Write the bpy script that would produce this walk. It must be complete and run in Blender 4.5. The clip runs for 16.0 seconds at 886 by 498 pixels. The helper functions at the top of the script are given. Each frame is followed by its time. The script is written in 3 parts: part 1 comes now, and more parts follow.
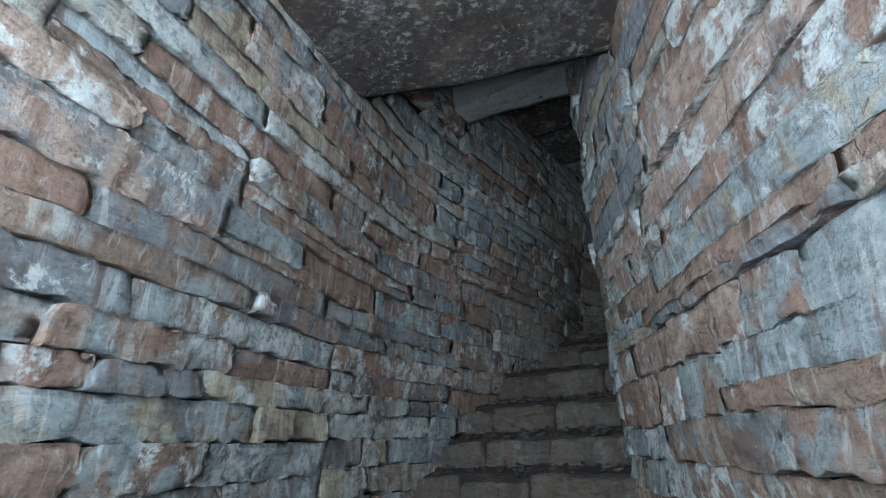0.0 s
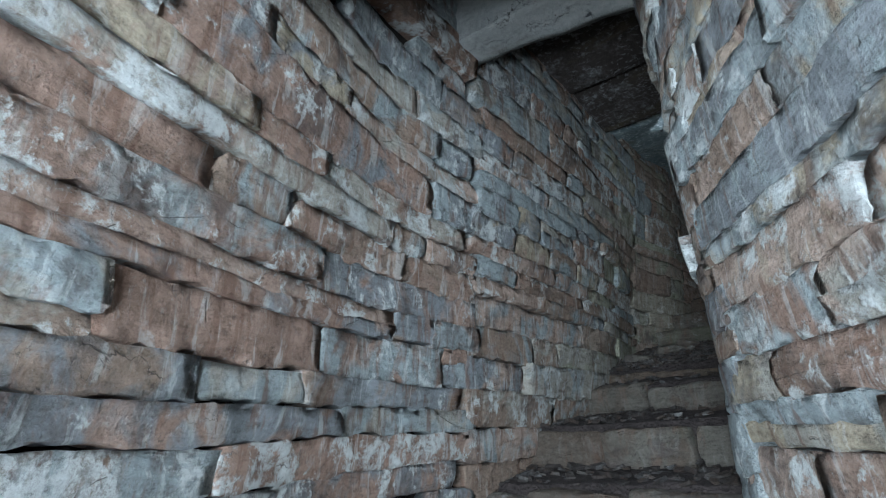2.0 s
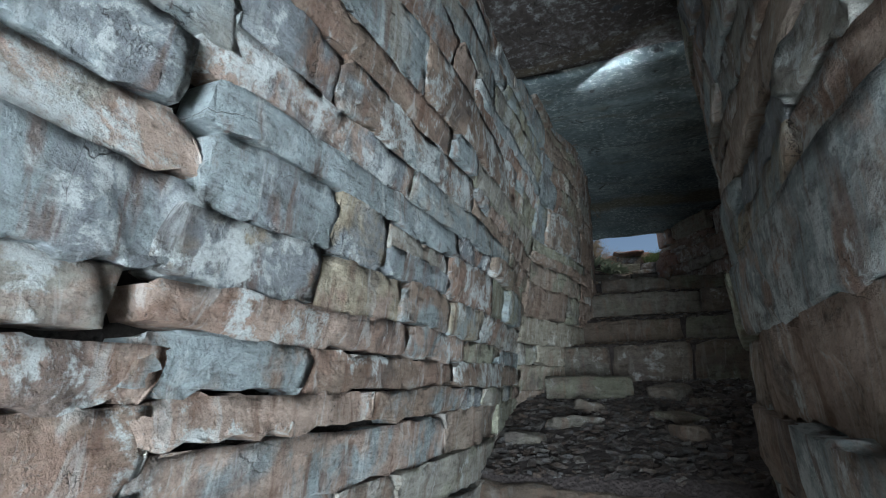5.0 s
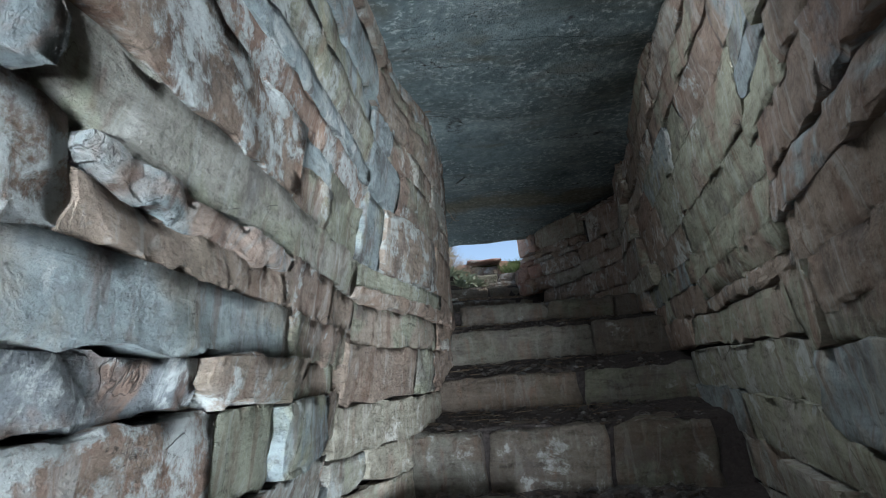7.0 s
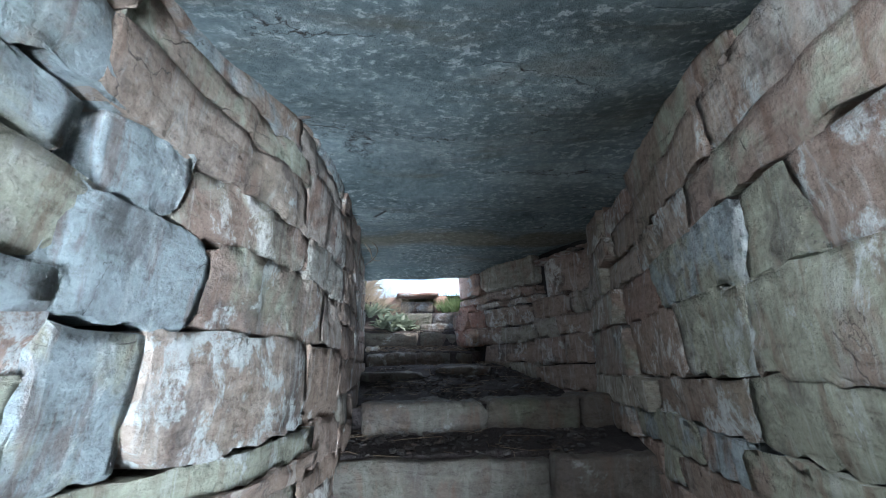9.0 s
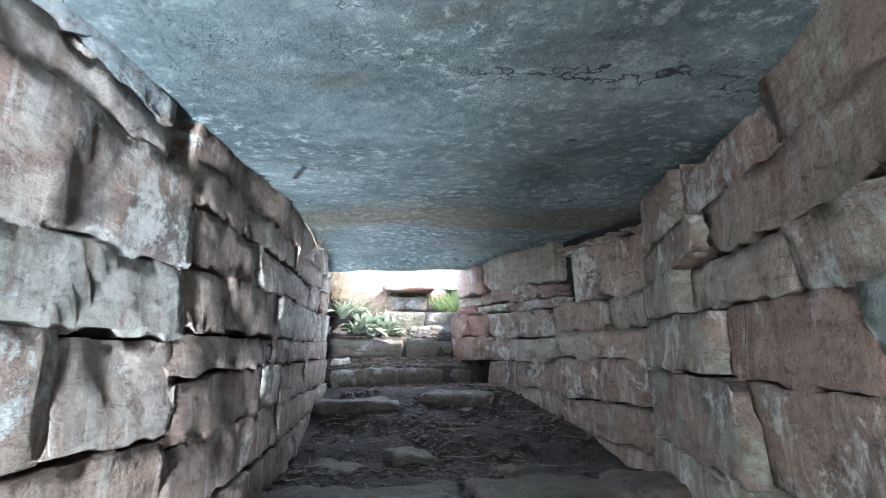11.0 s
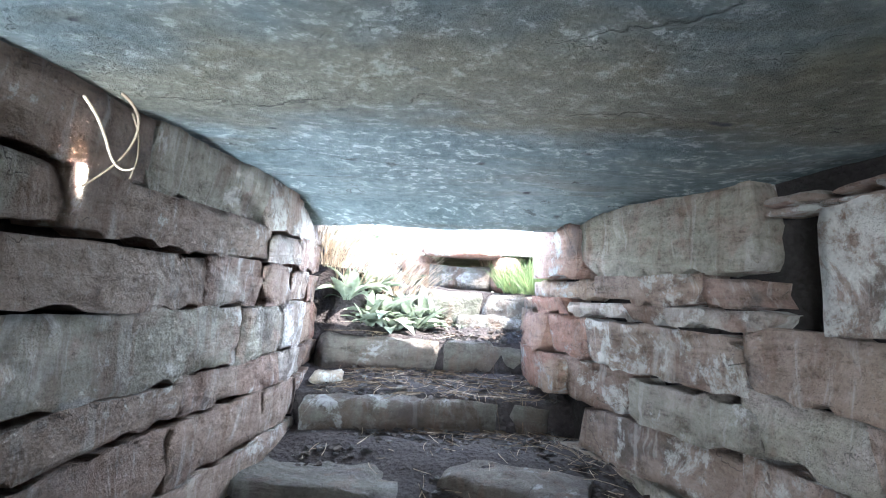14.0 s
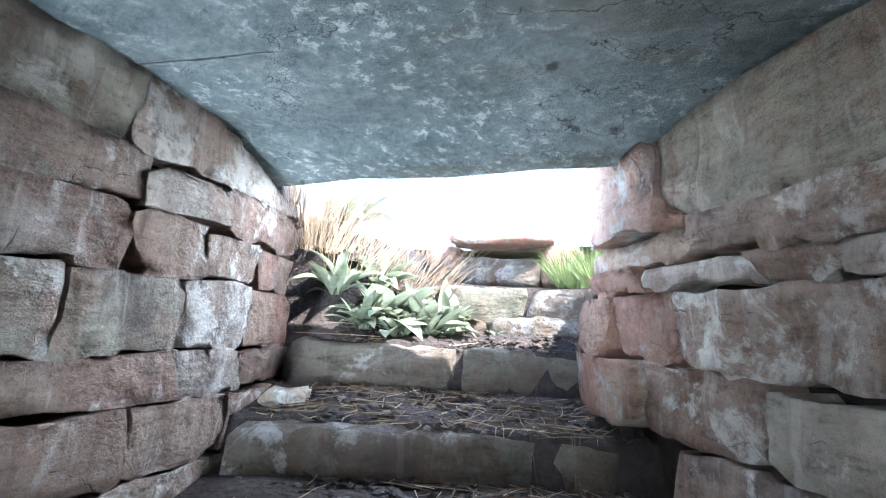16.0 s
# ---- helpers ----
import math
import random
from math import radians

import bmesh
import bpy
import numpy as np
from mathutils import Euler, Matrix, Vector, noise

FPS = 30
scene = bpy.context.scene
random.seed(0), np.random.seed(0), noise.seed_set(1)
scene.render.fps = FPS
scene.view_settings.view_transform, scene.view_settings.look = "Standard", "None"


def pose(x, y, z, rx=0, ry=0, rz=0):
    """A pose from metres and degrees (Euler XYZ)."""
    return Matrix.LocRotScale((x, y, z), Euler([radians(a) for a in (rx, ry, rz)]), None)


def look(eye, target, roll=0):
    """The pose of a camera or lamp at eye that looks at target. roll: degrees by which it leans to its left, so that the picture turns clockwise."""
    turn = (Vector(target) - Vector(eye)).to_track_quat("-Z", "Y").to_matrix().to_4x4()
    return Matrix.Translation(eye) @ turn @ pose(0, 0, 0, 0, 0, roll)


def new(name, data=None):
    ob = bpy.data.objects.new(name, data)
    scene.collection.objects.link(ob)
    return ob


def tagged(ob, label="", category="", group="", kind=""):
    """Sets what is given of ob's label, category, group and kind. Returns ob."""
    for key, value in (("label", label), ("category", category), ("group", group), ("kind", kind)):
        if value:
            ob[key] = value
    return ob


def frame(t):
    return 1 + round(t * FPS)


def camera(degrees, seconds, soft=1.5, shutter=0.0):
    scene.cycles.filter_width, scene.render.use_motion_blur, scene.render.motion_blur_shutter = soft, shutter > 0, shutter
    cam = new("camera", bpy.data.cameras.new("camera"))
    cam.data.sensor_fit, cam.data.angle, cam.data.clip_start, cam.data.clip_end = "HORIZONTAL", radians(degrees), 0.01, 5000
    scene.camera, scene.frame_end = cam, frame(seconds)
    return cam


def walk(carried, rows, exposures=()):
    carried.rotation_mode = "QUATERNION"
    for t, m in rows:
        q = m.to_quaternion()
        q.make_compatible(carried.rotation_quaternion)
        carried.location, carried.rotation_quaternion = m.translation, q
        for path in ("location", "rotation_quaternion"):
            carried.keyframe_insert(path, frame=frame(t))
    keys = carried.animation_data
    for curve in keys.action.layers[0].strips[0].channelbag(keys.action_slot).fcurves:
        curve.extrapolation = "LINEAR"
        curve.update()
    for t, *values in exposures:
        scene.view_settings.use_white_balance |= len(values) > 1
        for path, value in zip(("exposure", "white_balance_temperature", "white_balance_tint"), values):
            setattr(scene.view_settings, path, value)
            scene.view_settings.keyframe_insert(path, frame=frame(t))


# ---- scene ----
cam = camera(78.7, 16.0, soft=1.1)
PATH = [
    (0, (2.818, -5.72, -1.682), (1.77, -4.157, -1.003), -2.4),
    (0.5, (2.561, -5.228, -1.48), (1.487, -3.671, -0.83), -1.8),
    (1, (2.292, -4.855, -1.238), (1.213, -3.296, -0.601), -1.7),
    (1.5, (2.146, -4.464, -1.095), (1.056, -2.912, -0.462), -1.8),
    (2, (1.953, -4.158, -0.989), (0.829, -2.639, -0.335), -2.8),
    (2.5, (1.685, -3.85, -0.738), (0.61, -2.292, -0.093), -3.3),
    (3, (1.544, -3.517, -0.547), (0.524, -1.906, 0.055), -2.5),
    (3.5, (1.38, -3.134, -0.372), (0.375, -1.506, 0.21), -1.8),
    (4, (1.192, -2.806, -0.207), (0.301, -1.097, 0.326), -1.0),
    (4.5, (1.124, -2.468, -0.074), (0.343, -0.691, 0.41), -1.2),
    (5, (1.039, -1.967, 0.12), (0.299, -0.174, 0.605), -0.7),
    (5.2, (0.996, -1.782, 0.172), (0.294, 0.027, 0.656), -1.3),
    (7.3, (0.658, 0.568, 0.965), (0.516, 2.51, 1.419), -4.6),
    (7.5, (0.706, 0.766, 1.044), (0.585, 2.709, 1.504), -4.4),
    (8, (0.804, 1.168, 1.359), (0.683, 3.114, 1.804), -3.6),
    (8.5, (0.819, 1.529, 1.601), (0.731, 3.477, 2.047), -3.0),
    (9, (0.842, 1.818, 1.724), (0.835, 3.772, 2.151), -1.4),
    (9.2, (0.858, 1.946, 1.724), (0.857, 3.9, 2.151), -1.2),
    (11.3, (1.094, 3.747, 2.137), (1.0, 5.714, 2.487), -0.6),
    (11.5, (1.062, 3.947, 2.169), (0.956, 5.914, 2.513), -0.8),
    (12, (1.023, 4.352, 2.335), (0.918, 6.325, 2.645), -0.3),
    (12.5, (1.159, 4.787, 2.297), (1.003, 6.764, 2.559), -0.8),
    (13, (1.313, 5.066, 2.414), (1.007, 7.034, 2.601), 0.3),
    (13.5, (1.298, 5.362, 2.456), (0.895, 7.314, 2.629), 3.2),
    (14, (1.147, 5.712, 2.467), (0.738, 7.663, 2.633), 3.4),
    (14.5, (1.086, 6.011, 2.372), (0.653, 7.957, 2.532), 2.9),
    (15, (1.211, 6.07, 2.374), (0.637, 7.981, 2.506), 2.9),
    (15.5, (1.269, 6.457, 2.27), (0.579, 8.311, 2.566), 1.8),
    (16, (1.237, 6.802, 2.257), (0.528, 8.65, 2.548), 2.9),
]
walk(cam, [(t, look(eye, target, roll)) for t, eye, target, roll in PATH],
     exposures=[(0, -3.2, 5900, 10), (2, -2.0, 5950, 10), (3.5, -1.4, 5900, 10), (5.2, -0.8, 6200, 10), (7.3, 0.5, 6200, 11), (9.2, 1.6, 5750, 11), (11.3, 3.35, 5900, 12), (13, 3.95, 5850, 12), (15, 3.8, 5850, 13), (16, 3.5, 5950, 13)])

# ---- world, sun, daylight ----
SUN_DIR = Vector((0.70, -0.25, 1.0)).normalized()
world = bpy.data.worlds.new("sky")
scene.world = world
world.use_nodes = True
wn = world.node_tree
wn.nodes.clear()
w_out = wn.nodes.new("ShaderNodeOutputWorld")
w_bg = wn.nodes.new("ShaderNodeBackground")
w_sky = wn.nodes.new("ShaderNodeTexSky")
w_sky.sky_type = "NISHITA"
w_sky.sun_disc = False
w_sky.sun_elevation = math.asin(SUN_DIR.z)
w_sky.sun_rotation = math.atan2(SUN_DIR.x, SUN_DIR.y)
w_bg.inputs["Strength"].default_value = 0.15
wn.links.new(w_sky.outputs[0], w_bg.inputs["Color"])
wn.links.new(w_bg.outputs[0], w_out.inputs["Surface"])

sun_data = bpy.data.lights.new("sun", "SUN")
sun_data.energy, sun_data.angle, sun_data.color = 4.0, radians(0.5), (1.0, 0.94, 0.84)
sun = new("sun", sun_data)
sun.matrix_world = look(SUN_DIR * 30, (0, 0, 0))


def opening_light(name, eye, target, w, h, watts, colour):
    """Sky light that enters by an opening."""
    data = bpy.data.lights.new(name, "AREA")
    data.shape, data.size, data.size_y, data.energy, data.color = "RECTANGLE", w, h, watts, colour
    ob = new(name, data)
    ob.matrix_world = look(eye, target)
    return ob


opening_light("entrance_daylight", (2.15, -6.3, -0.75), (0.75, -1.5, -0.2), 2.2, 2.4, 2600, (0.84, 0.94, 1.0))
opening_light("roof_gap_daylight", (0.80, 1.90, 2.47), (1.9, 3.0, 1.0), 0.9, 0.05, 30, (0.90, 0.96, 1.0))
top_gap = opening_light("wall_top_gap_daylight", (0.10, 6.76, 2.84), (0.0, 6.77, 2.60), 0.015, 0.015, 0.07, (1.0, 0.93, 0.80))
top_gap.data.spread = radians(10)
opening_light("exit_daylight", (0.65, 9.25, 2.95), (0.2, 6.4, 3.2), 1.2, 0.6, 9, (0.86, 0.94, 1.0))


# ---- materials ----
class Nodes:
    """A small shorthand for node materials."""

    def __init__(self, name):
        self.mat = bpy.data.materials.new(name)
        self.mat.use_nodes = True
        self.t = self.mat.node_tree
        self.b = self.t.nodes["Principled BSDF"]
        self.pos = self.t.nodes.new("ShaderNodeNewGeometry").outputs["Position"]
        self.rand = self.t.nodes.new("ShaderNodeObjectInfo").outputs["Random"]

    def link(self, a, b):
        self.t.links.new(a, b)

    def put(self, sock, v):
        if isinstance(v, bpy.types.NodeSocket):
            self.link(v, sock)
        else:
            sock.default_value = v

    def math(self, op, a, b=0.0, c=0.0, clamp=False):
        n = self.t.nodes.new("ShaderNodeMath")
        n.operation, n.use_clamp = op, clamp
        for i, v in enumerate((a, b, c)):
            self.put(n.inputs[i], v)
        return n.outputs[0]

    def vmath(self, op, a, b):
        n = self.t.nodes.new("ShaderNodeVectorMath")
        n.operation = op
        self.put(n.inputs[0], a)
        self.put(n.inputs[1], b)
        return n.outputs[0]

    def noise(self, vec, scale, detail=6.0, rough=0.6, distort=0.0):
        n = self.t.nodes.new("ShaderNodeTexNoise")
        self.link(vec, n.inputs["Vector"])
        n.inputs["Scale"].default_value = scale
        n.inputs["Detail"].default_value = detail
        n.inputs["Roughness"].default_value = rough
        n.inputs["Distortion"].default_value = distort
        return n.outputs["Fac"]

    def voronoi(self, vec, scale, feature="F1", out="Distance"):
        n = self.t.nodes.new("ShaderNodeTexVoronoi")
        n.feature = feature
        self.link(vec, n.inputs["Vector"])
        n.inputs["Scale"].default_value = scale
        return n.outputs[out]

    def ramp(self, fac, stops, mode="LINEAR"):
        n = self.t.nodes.new("ShaderNodeValToRGB")
        n.color_ramp.interpolation = mode
        el = n.color_ramp.elements
        while len(el) < len(stops):
            el.new(0.5)
        for e, (p, c) in zip(el, stops):
            e.position = p
            e.color = (*c, 1) if len(c) == 3 else c
        self.link(fac, n.inputs[0])
        return n.outputs[0]

    def step(self, fac, lo, hi):
        n = self.t.nodes.new("ShaderNodeMapRange")
        n.interpolation_type = "SMOOTHSTEP"
        self.link(fac, n.inputs[0])
        n.inputs[1].default_value, n.inputs[2].default_value = lo, hi
        return n.outputs[0]

    def mix(self, fac, a, b, blend="MIX"):
        n = self.t.nodes.new("ShaderNodeMix")
        n.data_type, n.blend_type = "RGBA", blend
        self.put(n.inputs[0], fac)
        for sock, v in ((n.inputs[6], a), (n.inputs[7], b)):
            self.put(sock, v if isinstance(v, bpy.types.NodeSocket) else (*v, 1))
        return n.outputs[2]

    def bump(self, height, strength, distance, normal=None):
        n = self.t.nodes.new("ShaderNodeBump")
        n.inputs["Strength"].default_value = strength
        n.inputs["Distance"].default_value = distance
        self.link(height, n.inputs["Height"])
        if normal is not None:
            self.link(normal, n.inputs["Normal"])
        return n.outputs[0]

    def done(self, colour, rough, normal=None, metal=0.0):
        self.put(self.b.inputs["Base Color"], colour if isinstance(colour, bpy.types.NodeSocket) else (*colour, 1))
        self.put(self.b.inputs["Roughness"], rough)
        self.b.inputs["Metallic"].default_value = metal
        self.b.inputs["Specular IOR Level"].default_value = 0.35
        if normal is not None:
            self.link(normal, self.b.inputs["Normal"])
        return self.mat


def scaled(n, vec, xyz):
    return n.vmath("MULTIPLY", vec, xyz)


def wall_stone(name, tones, pale, pale_amount, rust, moss=0.0, island=False):
    """Weathered sandstone: a tone for each stone, bedding, blotches of pale salt and lichen, runs of damp and rust."""
    n = Nodes(name)
    if island:
        n.rand = n.t.nodes.new("ShaderNodeNewGeometry").outputs["Random Per Island"]
    off = n.math("MULTIPLY", n.rand, 57.0)
    p = n.vmath("ADD", n.pos, off)
    base = n.ramp(n.rand, tones, "CONSTANT")
    second = n.ramp(n.math("FRACT", n.math("MULTIPLY", n.rand, 7.31)), tones, "CONSTANT")
    cloud = n.noise(p, 3.2, 5, 0.62, 0.6)
    base = n.mix(n.step(cloud, 0.46, 0.62), base, second)
    grain = n.noise(p, 60, 5, 0.75)
    beds = n.noise(scaled(n, p, (2.0, 2.0, 9)), 2.2, 6, 0.68, 0.8)
    fleck = n.noise(p, 13, 9, 0.74, 0.15)
    shade = n.math("ADD", n.math("MULTIPLY", grain, 0.4), n.math("ADD", n.math("MULTIPLY", beds, 0.7), n.math("MULTIPLY", fleck, 0.6)))
    base = n.mix(1.0, base, n.ramp(n.math("MULTIPLY", shade, 0.6), [(0.37, (0.26, 0.23, 0.21)), (0.48, (0.82, 0.81, 0.79)), (0.60, (1.12, 1.12, 1.12))]), "MULTIPLY")
    dots = n.noise(p, 34, 4, 0.7, 0.2)
    base = n.mix(n.math("MULTIPLY", n.step(dots, 0.57, 0.66), 0.16), base, tuple(0.85 * c for c in pale))
    base = n.mix(n.math("MULTIPLY", n.step(dots, 0.42, 0.34), 0.28), base, (0.07, 0.058, 0.05))
    runs = n.noise(scaled(n, p, (9, 9, 1.6)), 1.3, 5, 0.6, 0.3)
    base = n.mix(n.math("MULTIPLY", n.step(runs, 0.52, 0.66), rust), base, (0.16, 0.085, 0.055))
    base = n.mix(n.math("MULTIPLY", n.step(n.noise(p, 2.4, 6, 0.65), 0.54, 0.66), 0.65), base, (0.085, 0.07, 0.065))
    big = n.noise(n.pos, 0.9, 3, 0.5)
    patch = n.noise(p, 4.2, 9, 0.72, 0.35)
    per = n.math("FRACT", n.math("MULTIPLY", n.rand, 13.7))
    level = n.math("ADD", patch, n.math("ADD", n.math("MULTIPLY", big, 0.30), n.math("MULTIPLY", per, 0.16)))
    lime = n.math("MULTIPLY", n.step(level, 0.88 - pale_amount * 0.30, 0.95 - pale_amount * 0.30), n.step(fleck, 0.36, 0.52))
    base = n.mix(n.math("MULTIPLY", lime, 0.92), base, n.ramp(fleck, [(0.38, tuple(c * 0.7 for c in pale)), (0.62, pale)]))
    drip = n.noise(scaled(n, p, (9, 9, 1.9)), 1.2, 7, 0.62, 0.9)
    base = n.mix(n.math("MULTIPLY", n.step(drip, 0.54, 0.64), 0.7 * pale_amount + 0.08), base, tuple(min(0.8, c * 1.12) for c in pale))
    if moss:
        base = n.mix(n.math("MULTIPLY", n.step(n.noise(n.pos, 1.7, 5, 0.6), 0.52, 0.7), moss), base, (0.15, 0.17, 0.09))
    crack = n.voronoi(n.vmath("ADD", scaled(n, p, (1, 1, 2.2)), n.mix(1.0, (0, 0, 0), cloud)), 1.6, "DISTANCE_TO_EDGE")
    line = n.math("MULTIPLY", n.math("SUBTRACT", 1.0, n.step(crack, 0.0, 0.007)), n.step(cloud, 0.52, 0.58))
    base = n.mix(n.math("MULTIPLY", line, 0.7), base, (0.05, 0.042, 0.038))
    rise = n.math("ADD", n.math("MULTIPLY", fleck, 1.2), n.math("ADD", n.math("MULTIPLY", beds, 0.6), n.math("ADD", n.math("MULTIPLY", n.step(patch, 0.45, 0.55), 0.25), n.math("MULTIPLY", line, -0.5))))
    nrm = n.bump(n.math("ADD", grain, dots), 0.7, 0.006, n.bump(rise, 1.0, 0.045))
    return n.done(base, n.ramp(fleck, [(0.3, (0.92, 0.92, 0.92)), (0.75, (0.6, 0.6, 0.6))]), nrm)


RED, ROSE, BROWN, OCHRE = (0.33, 0.225, 0.175), (0.45, 0.345, 0.285), (0.30, 0.225, 0.175), (0.44, 0.385, 0.29)
GREY, OLIVE, BLUE, SLATE = (0.40, 0.385, 0.34), (0.37, 0.375, 0.29), (0.33, 0.385, 0.40), (0.24, 0.265, 0.285)
STONE_LOW = wall_stone("stone_low", [(0.0, RED), (0.16, GREY), (0.30, BLUE), (0.46, ROSE), (0.58, SLATE), (0.70, OCHRE), (0.78, BROWN), (0.9, BLUE)], (0.62, 0.66, 0.65), 0.36, 0.65)
STONE_MID = wall_stone("stone_mid", [(0.0, (0.32, 0.25, 0.20)), (0.2, OLIVE), (0.36, (0.42, 0.345, 0.285)), (0.5, GREY), (0.62, (0.31, 0.235, 0.19)), (0.74, OLIVE), (0.86, BLUE)], (0.58, 0.61, 0.59), 0.20, 0.5, 0.22)
STONE_TOP = wall_stone("stone_top", [(0.0, (0.34, 0.245, 0.195)), (0.22, (0.42, 0.32, 0.26)), (0.45, (0.45, 0.39, 0.34)), (0.6, (0.36, 0.245, 0.195)), (0.72, (0.40, 0.37, 0.30)), (0.86, (0.37, 0.275, 0.215))], (0.70, 0.68, 0.63), 0.27, 0.45, 0.08)
STONE_SUN = wall_stone("stone_outer", [(0.0, (0.36, 0.22, 0.165)), (0.4, (0.33, 0.175, 0.125)), (0.7, (0.36, 0.26, 0.19))], (0.44, 0.44, 0.41), 0.12, 0.3)
# darker than the wall stone: the backlit risers' shade is in these tones
STONE_STEP_SHADED = wall_stone("stone_step", [(0.0, (0.145, 0.135, 0.115)), (0.3, (0.115, 0.09, 0.07)), (0.6, (0.13, 0.11, 0.09)), (0.85, (0.14, 0.14, 0.105))], (0.30, 0.30, 0.29), 0.10, 0.35, 0.1)
STONE_CHIP = wall_stone("stone_chip", [(0.0, (0.08, 0.078, 0.078)), (0.25, (0.065, 0.048, 0.038)), (0.5, (0.14, 0.13, 0.12)), (0.58, (0.042, 0.036, 0.033))], (0.26, 0.26, 0.25), 0.1, 0.2, island=True)


def slab_stone(name, dark, mid, pale, speck, band=0.0):
    """The underside of a roofing slab: damp grey-green stone with pale lichen specks and stains."""
    n = Nodes(name)
    p = n.pos
    cloud = n.noise(p, 1.5, 8, 0.68, 0.3)
    fleck = n.noise(p, 19, 10, 0.76, 0.15)
    grain = n.noise(p, 60, 5, 0.75)
    base = n.ramp(n.math("ADD", n.math("MULTIPLY", cloud, 0.6), n.math("MULTIPLY", fleck, 0.5)), [(0.42, dark), (0.56, mid), (0.72, tuple(0.45 * a + 0.55 * b for a, b in zip(mid, pale)))])
    spots = n.math("MULTIPLY", n.step(fleck, 0.535, 0.59), n.step(n.noise(p, 2.6, 7, 0.66), 0.40, 0.56))
    base = n.mix(n.math("MULTIPLY", spots, speck), base, pale)
    base = n.mix(n.math("MULTIPLY", n.step(grain, 0.58, 0.7), 0.35), base, dark)
    stain = n.step(n.noise(scaled(n, p, (1.0, 2.4, 1.0)), 1.1, 5, 0.6, 0.5), 0.52, 0.70)
    base = n.mix(n.math("MULTIPLY", stain, 0.5), base, (0.13, 0.105, 0.06))
    if band:
        sep = n.t.nodes.new("ShaderNodeSeparateXYZ")
        n.link(p, sep.inputs[0])
        wob = n.math("ADD", sep.outputs[1], n.math("MULTIPLY", n.math("SUBTRACT", n.noise(p, 1.8, 4, 0.6), 0.5), 1.1))
        dist = n.math("ABSOLUTE", n.math("SUBTRACT", wob, 6.85))
        rust = n.math("SUBTRACT", 1.0, n.step(dist, 0.12, 0.5))
        base = n.mix(n.math("MULTIPLY", rust, band), base, n.ramp(fleck, [(0.35, (0.14, 0.10, 0.055)), (0.6, (0.26, 0.22, 0.12)), (0.75, (0.20, 0.22, 0.10))]))
    base = n.mix(n.step(n.noise(p, 5.5, 3, 0.5), 0.70, 0.76), base, (0.05, 0.055, 0.06))
    crack = n.voronoi(n.vmath("ADD", scaled(n, p, (0.5, 1.3, 1)), n.mix(1.0, (0, 0, 0), n.noise(p, 4, 4, 0.6))), 1.3, "DISTANCE_TO_EDGE")
    line = n.math("SUBTRACT", 1.0, n.step(crack, 0.0, 0.012))
    base = n.mix(n.math("MULTIPLY", line, n.step(cloud, 0.5, 0.6)), base, (0.04, 0.035, 0.03))
    rise = n.math("ADD", n.math("MULTIPLY", fleck, 0.8), n.math("ADD", n.math("MULTIPLY", cloud, 1.0), n.math("MULTIPLY", line, -0.4)))
    return n.done(base, 0.86, n.bump(grain, 0.8, 0.010, n.bump(rise, 1.0, 0.05)))


SLAB_BLUE = slab_stone("slab_blue", (0.09, 0.128, 0.138), (0.215, 0.275, 0.285), (0.62, 0.69, 0.70), 0.75, 0.65)
# near-black tones carry the shade under the lower stair's roof
SLAB_BROWN_SHADED = slab_stone("slab_brown_shaded", (0.03, 0.024, 0.021), (0.065, 0.052, 0.046), (0.38, 0.40, 0.40), 0.6)
SLAB_PALE = slab_stone("slab_pale", (0.30, 0.31, 0.30), (0.42, 0.44, 0.43), (0.52, 0.52, 0.48), 0.3)


def earth(name, dark, mid):
    n = Nodes(name)
    p = n.pos
    a, b, c = n.noise(p, 5, 6, 0.65), n.noise(p, 28, 7, 0.7, 0.4), n.voronoi(p, 42)
    col = n.ramp(n.math("ADD", n.math("MULTIPLY", a, 0.5), n.math("MULTIPLY", b, 0.6)), [(0.38, dark), (0.62, mid), (0.8, tuple(1.7 * v for v in mid))])
    return n.done(col, 0.95, n.bump(c, 0.7, 0.012, n.bump(b, 0.9, 0.03)))


EARTH = earth("earth", (0.014, 0.011, 0.0105), (0.044, 0.035, 0.033))
TURF = earth("turf", (0.05, 0.055, 0.02), (0.16, 0.16, 0.07))
CORE = earth("wall_core", (0.015, 0.012, 0.01), (0.035, 0.03, 0.027))


def leafy(name, dark, light, rough=0.55):
    n = Nodes(name)
    a = n.noise(n.pos, 22, 4, 0.6)
    col = n.mix(n.rand, n.ramp(a, [(0.3, dark), (0.7, light)]), n.ramp(a, [(0.3, tuple(1.3 * v for v in dark)), (0.7, tuple(0.8 * v for v in light))]))
    mat = n.done(col, rough, n.bump(a, 0.3, 0.003))
    n.b.inputs["Subsurface Weight"].default_value = 0.0
    tr = n.t.nodes.new("ShaderNodeBsdfTranslucent")
    n.link(col, tr.inputs["Color"])
    mx = n.t.nodes.new("ShaderNodeMixShader")
    mx.inputs[0].default_value = 0.35
    out = n.t.nodes["Material Output"]
    n.link(n.b.outputs[0], mx.inputs[1])
    n.link(tr.outputs[0], mx.inputs[2])
    n.link(mx.outputs[0], out.inputs["Surface"])
    return mat


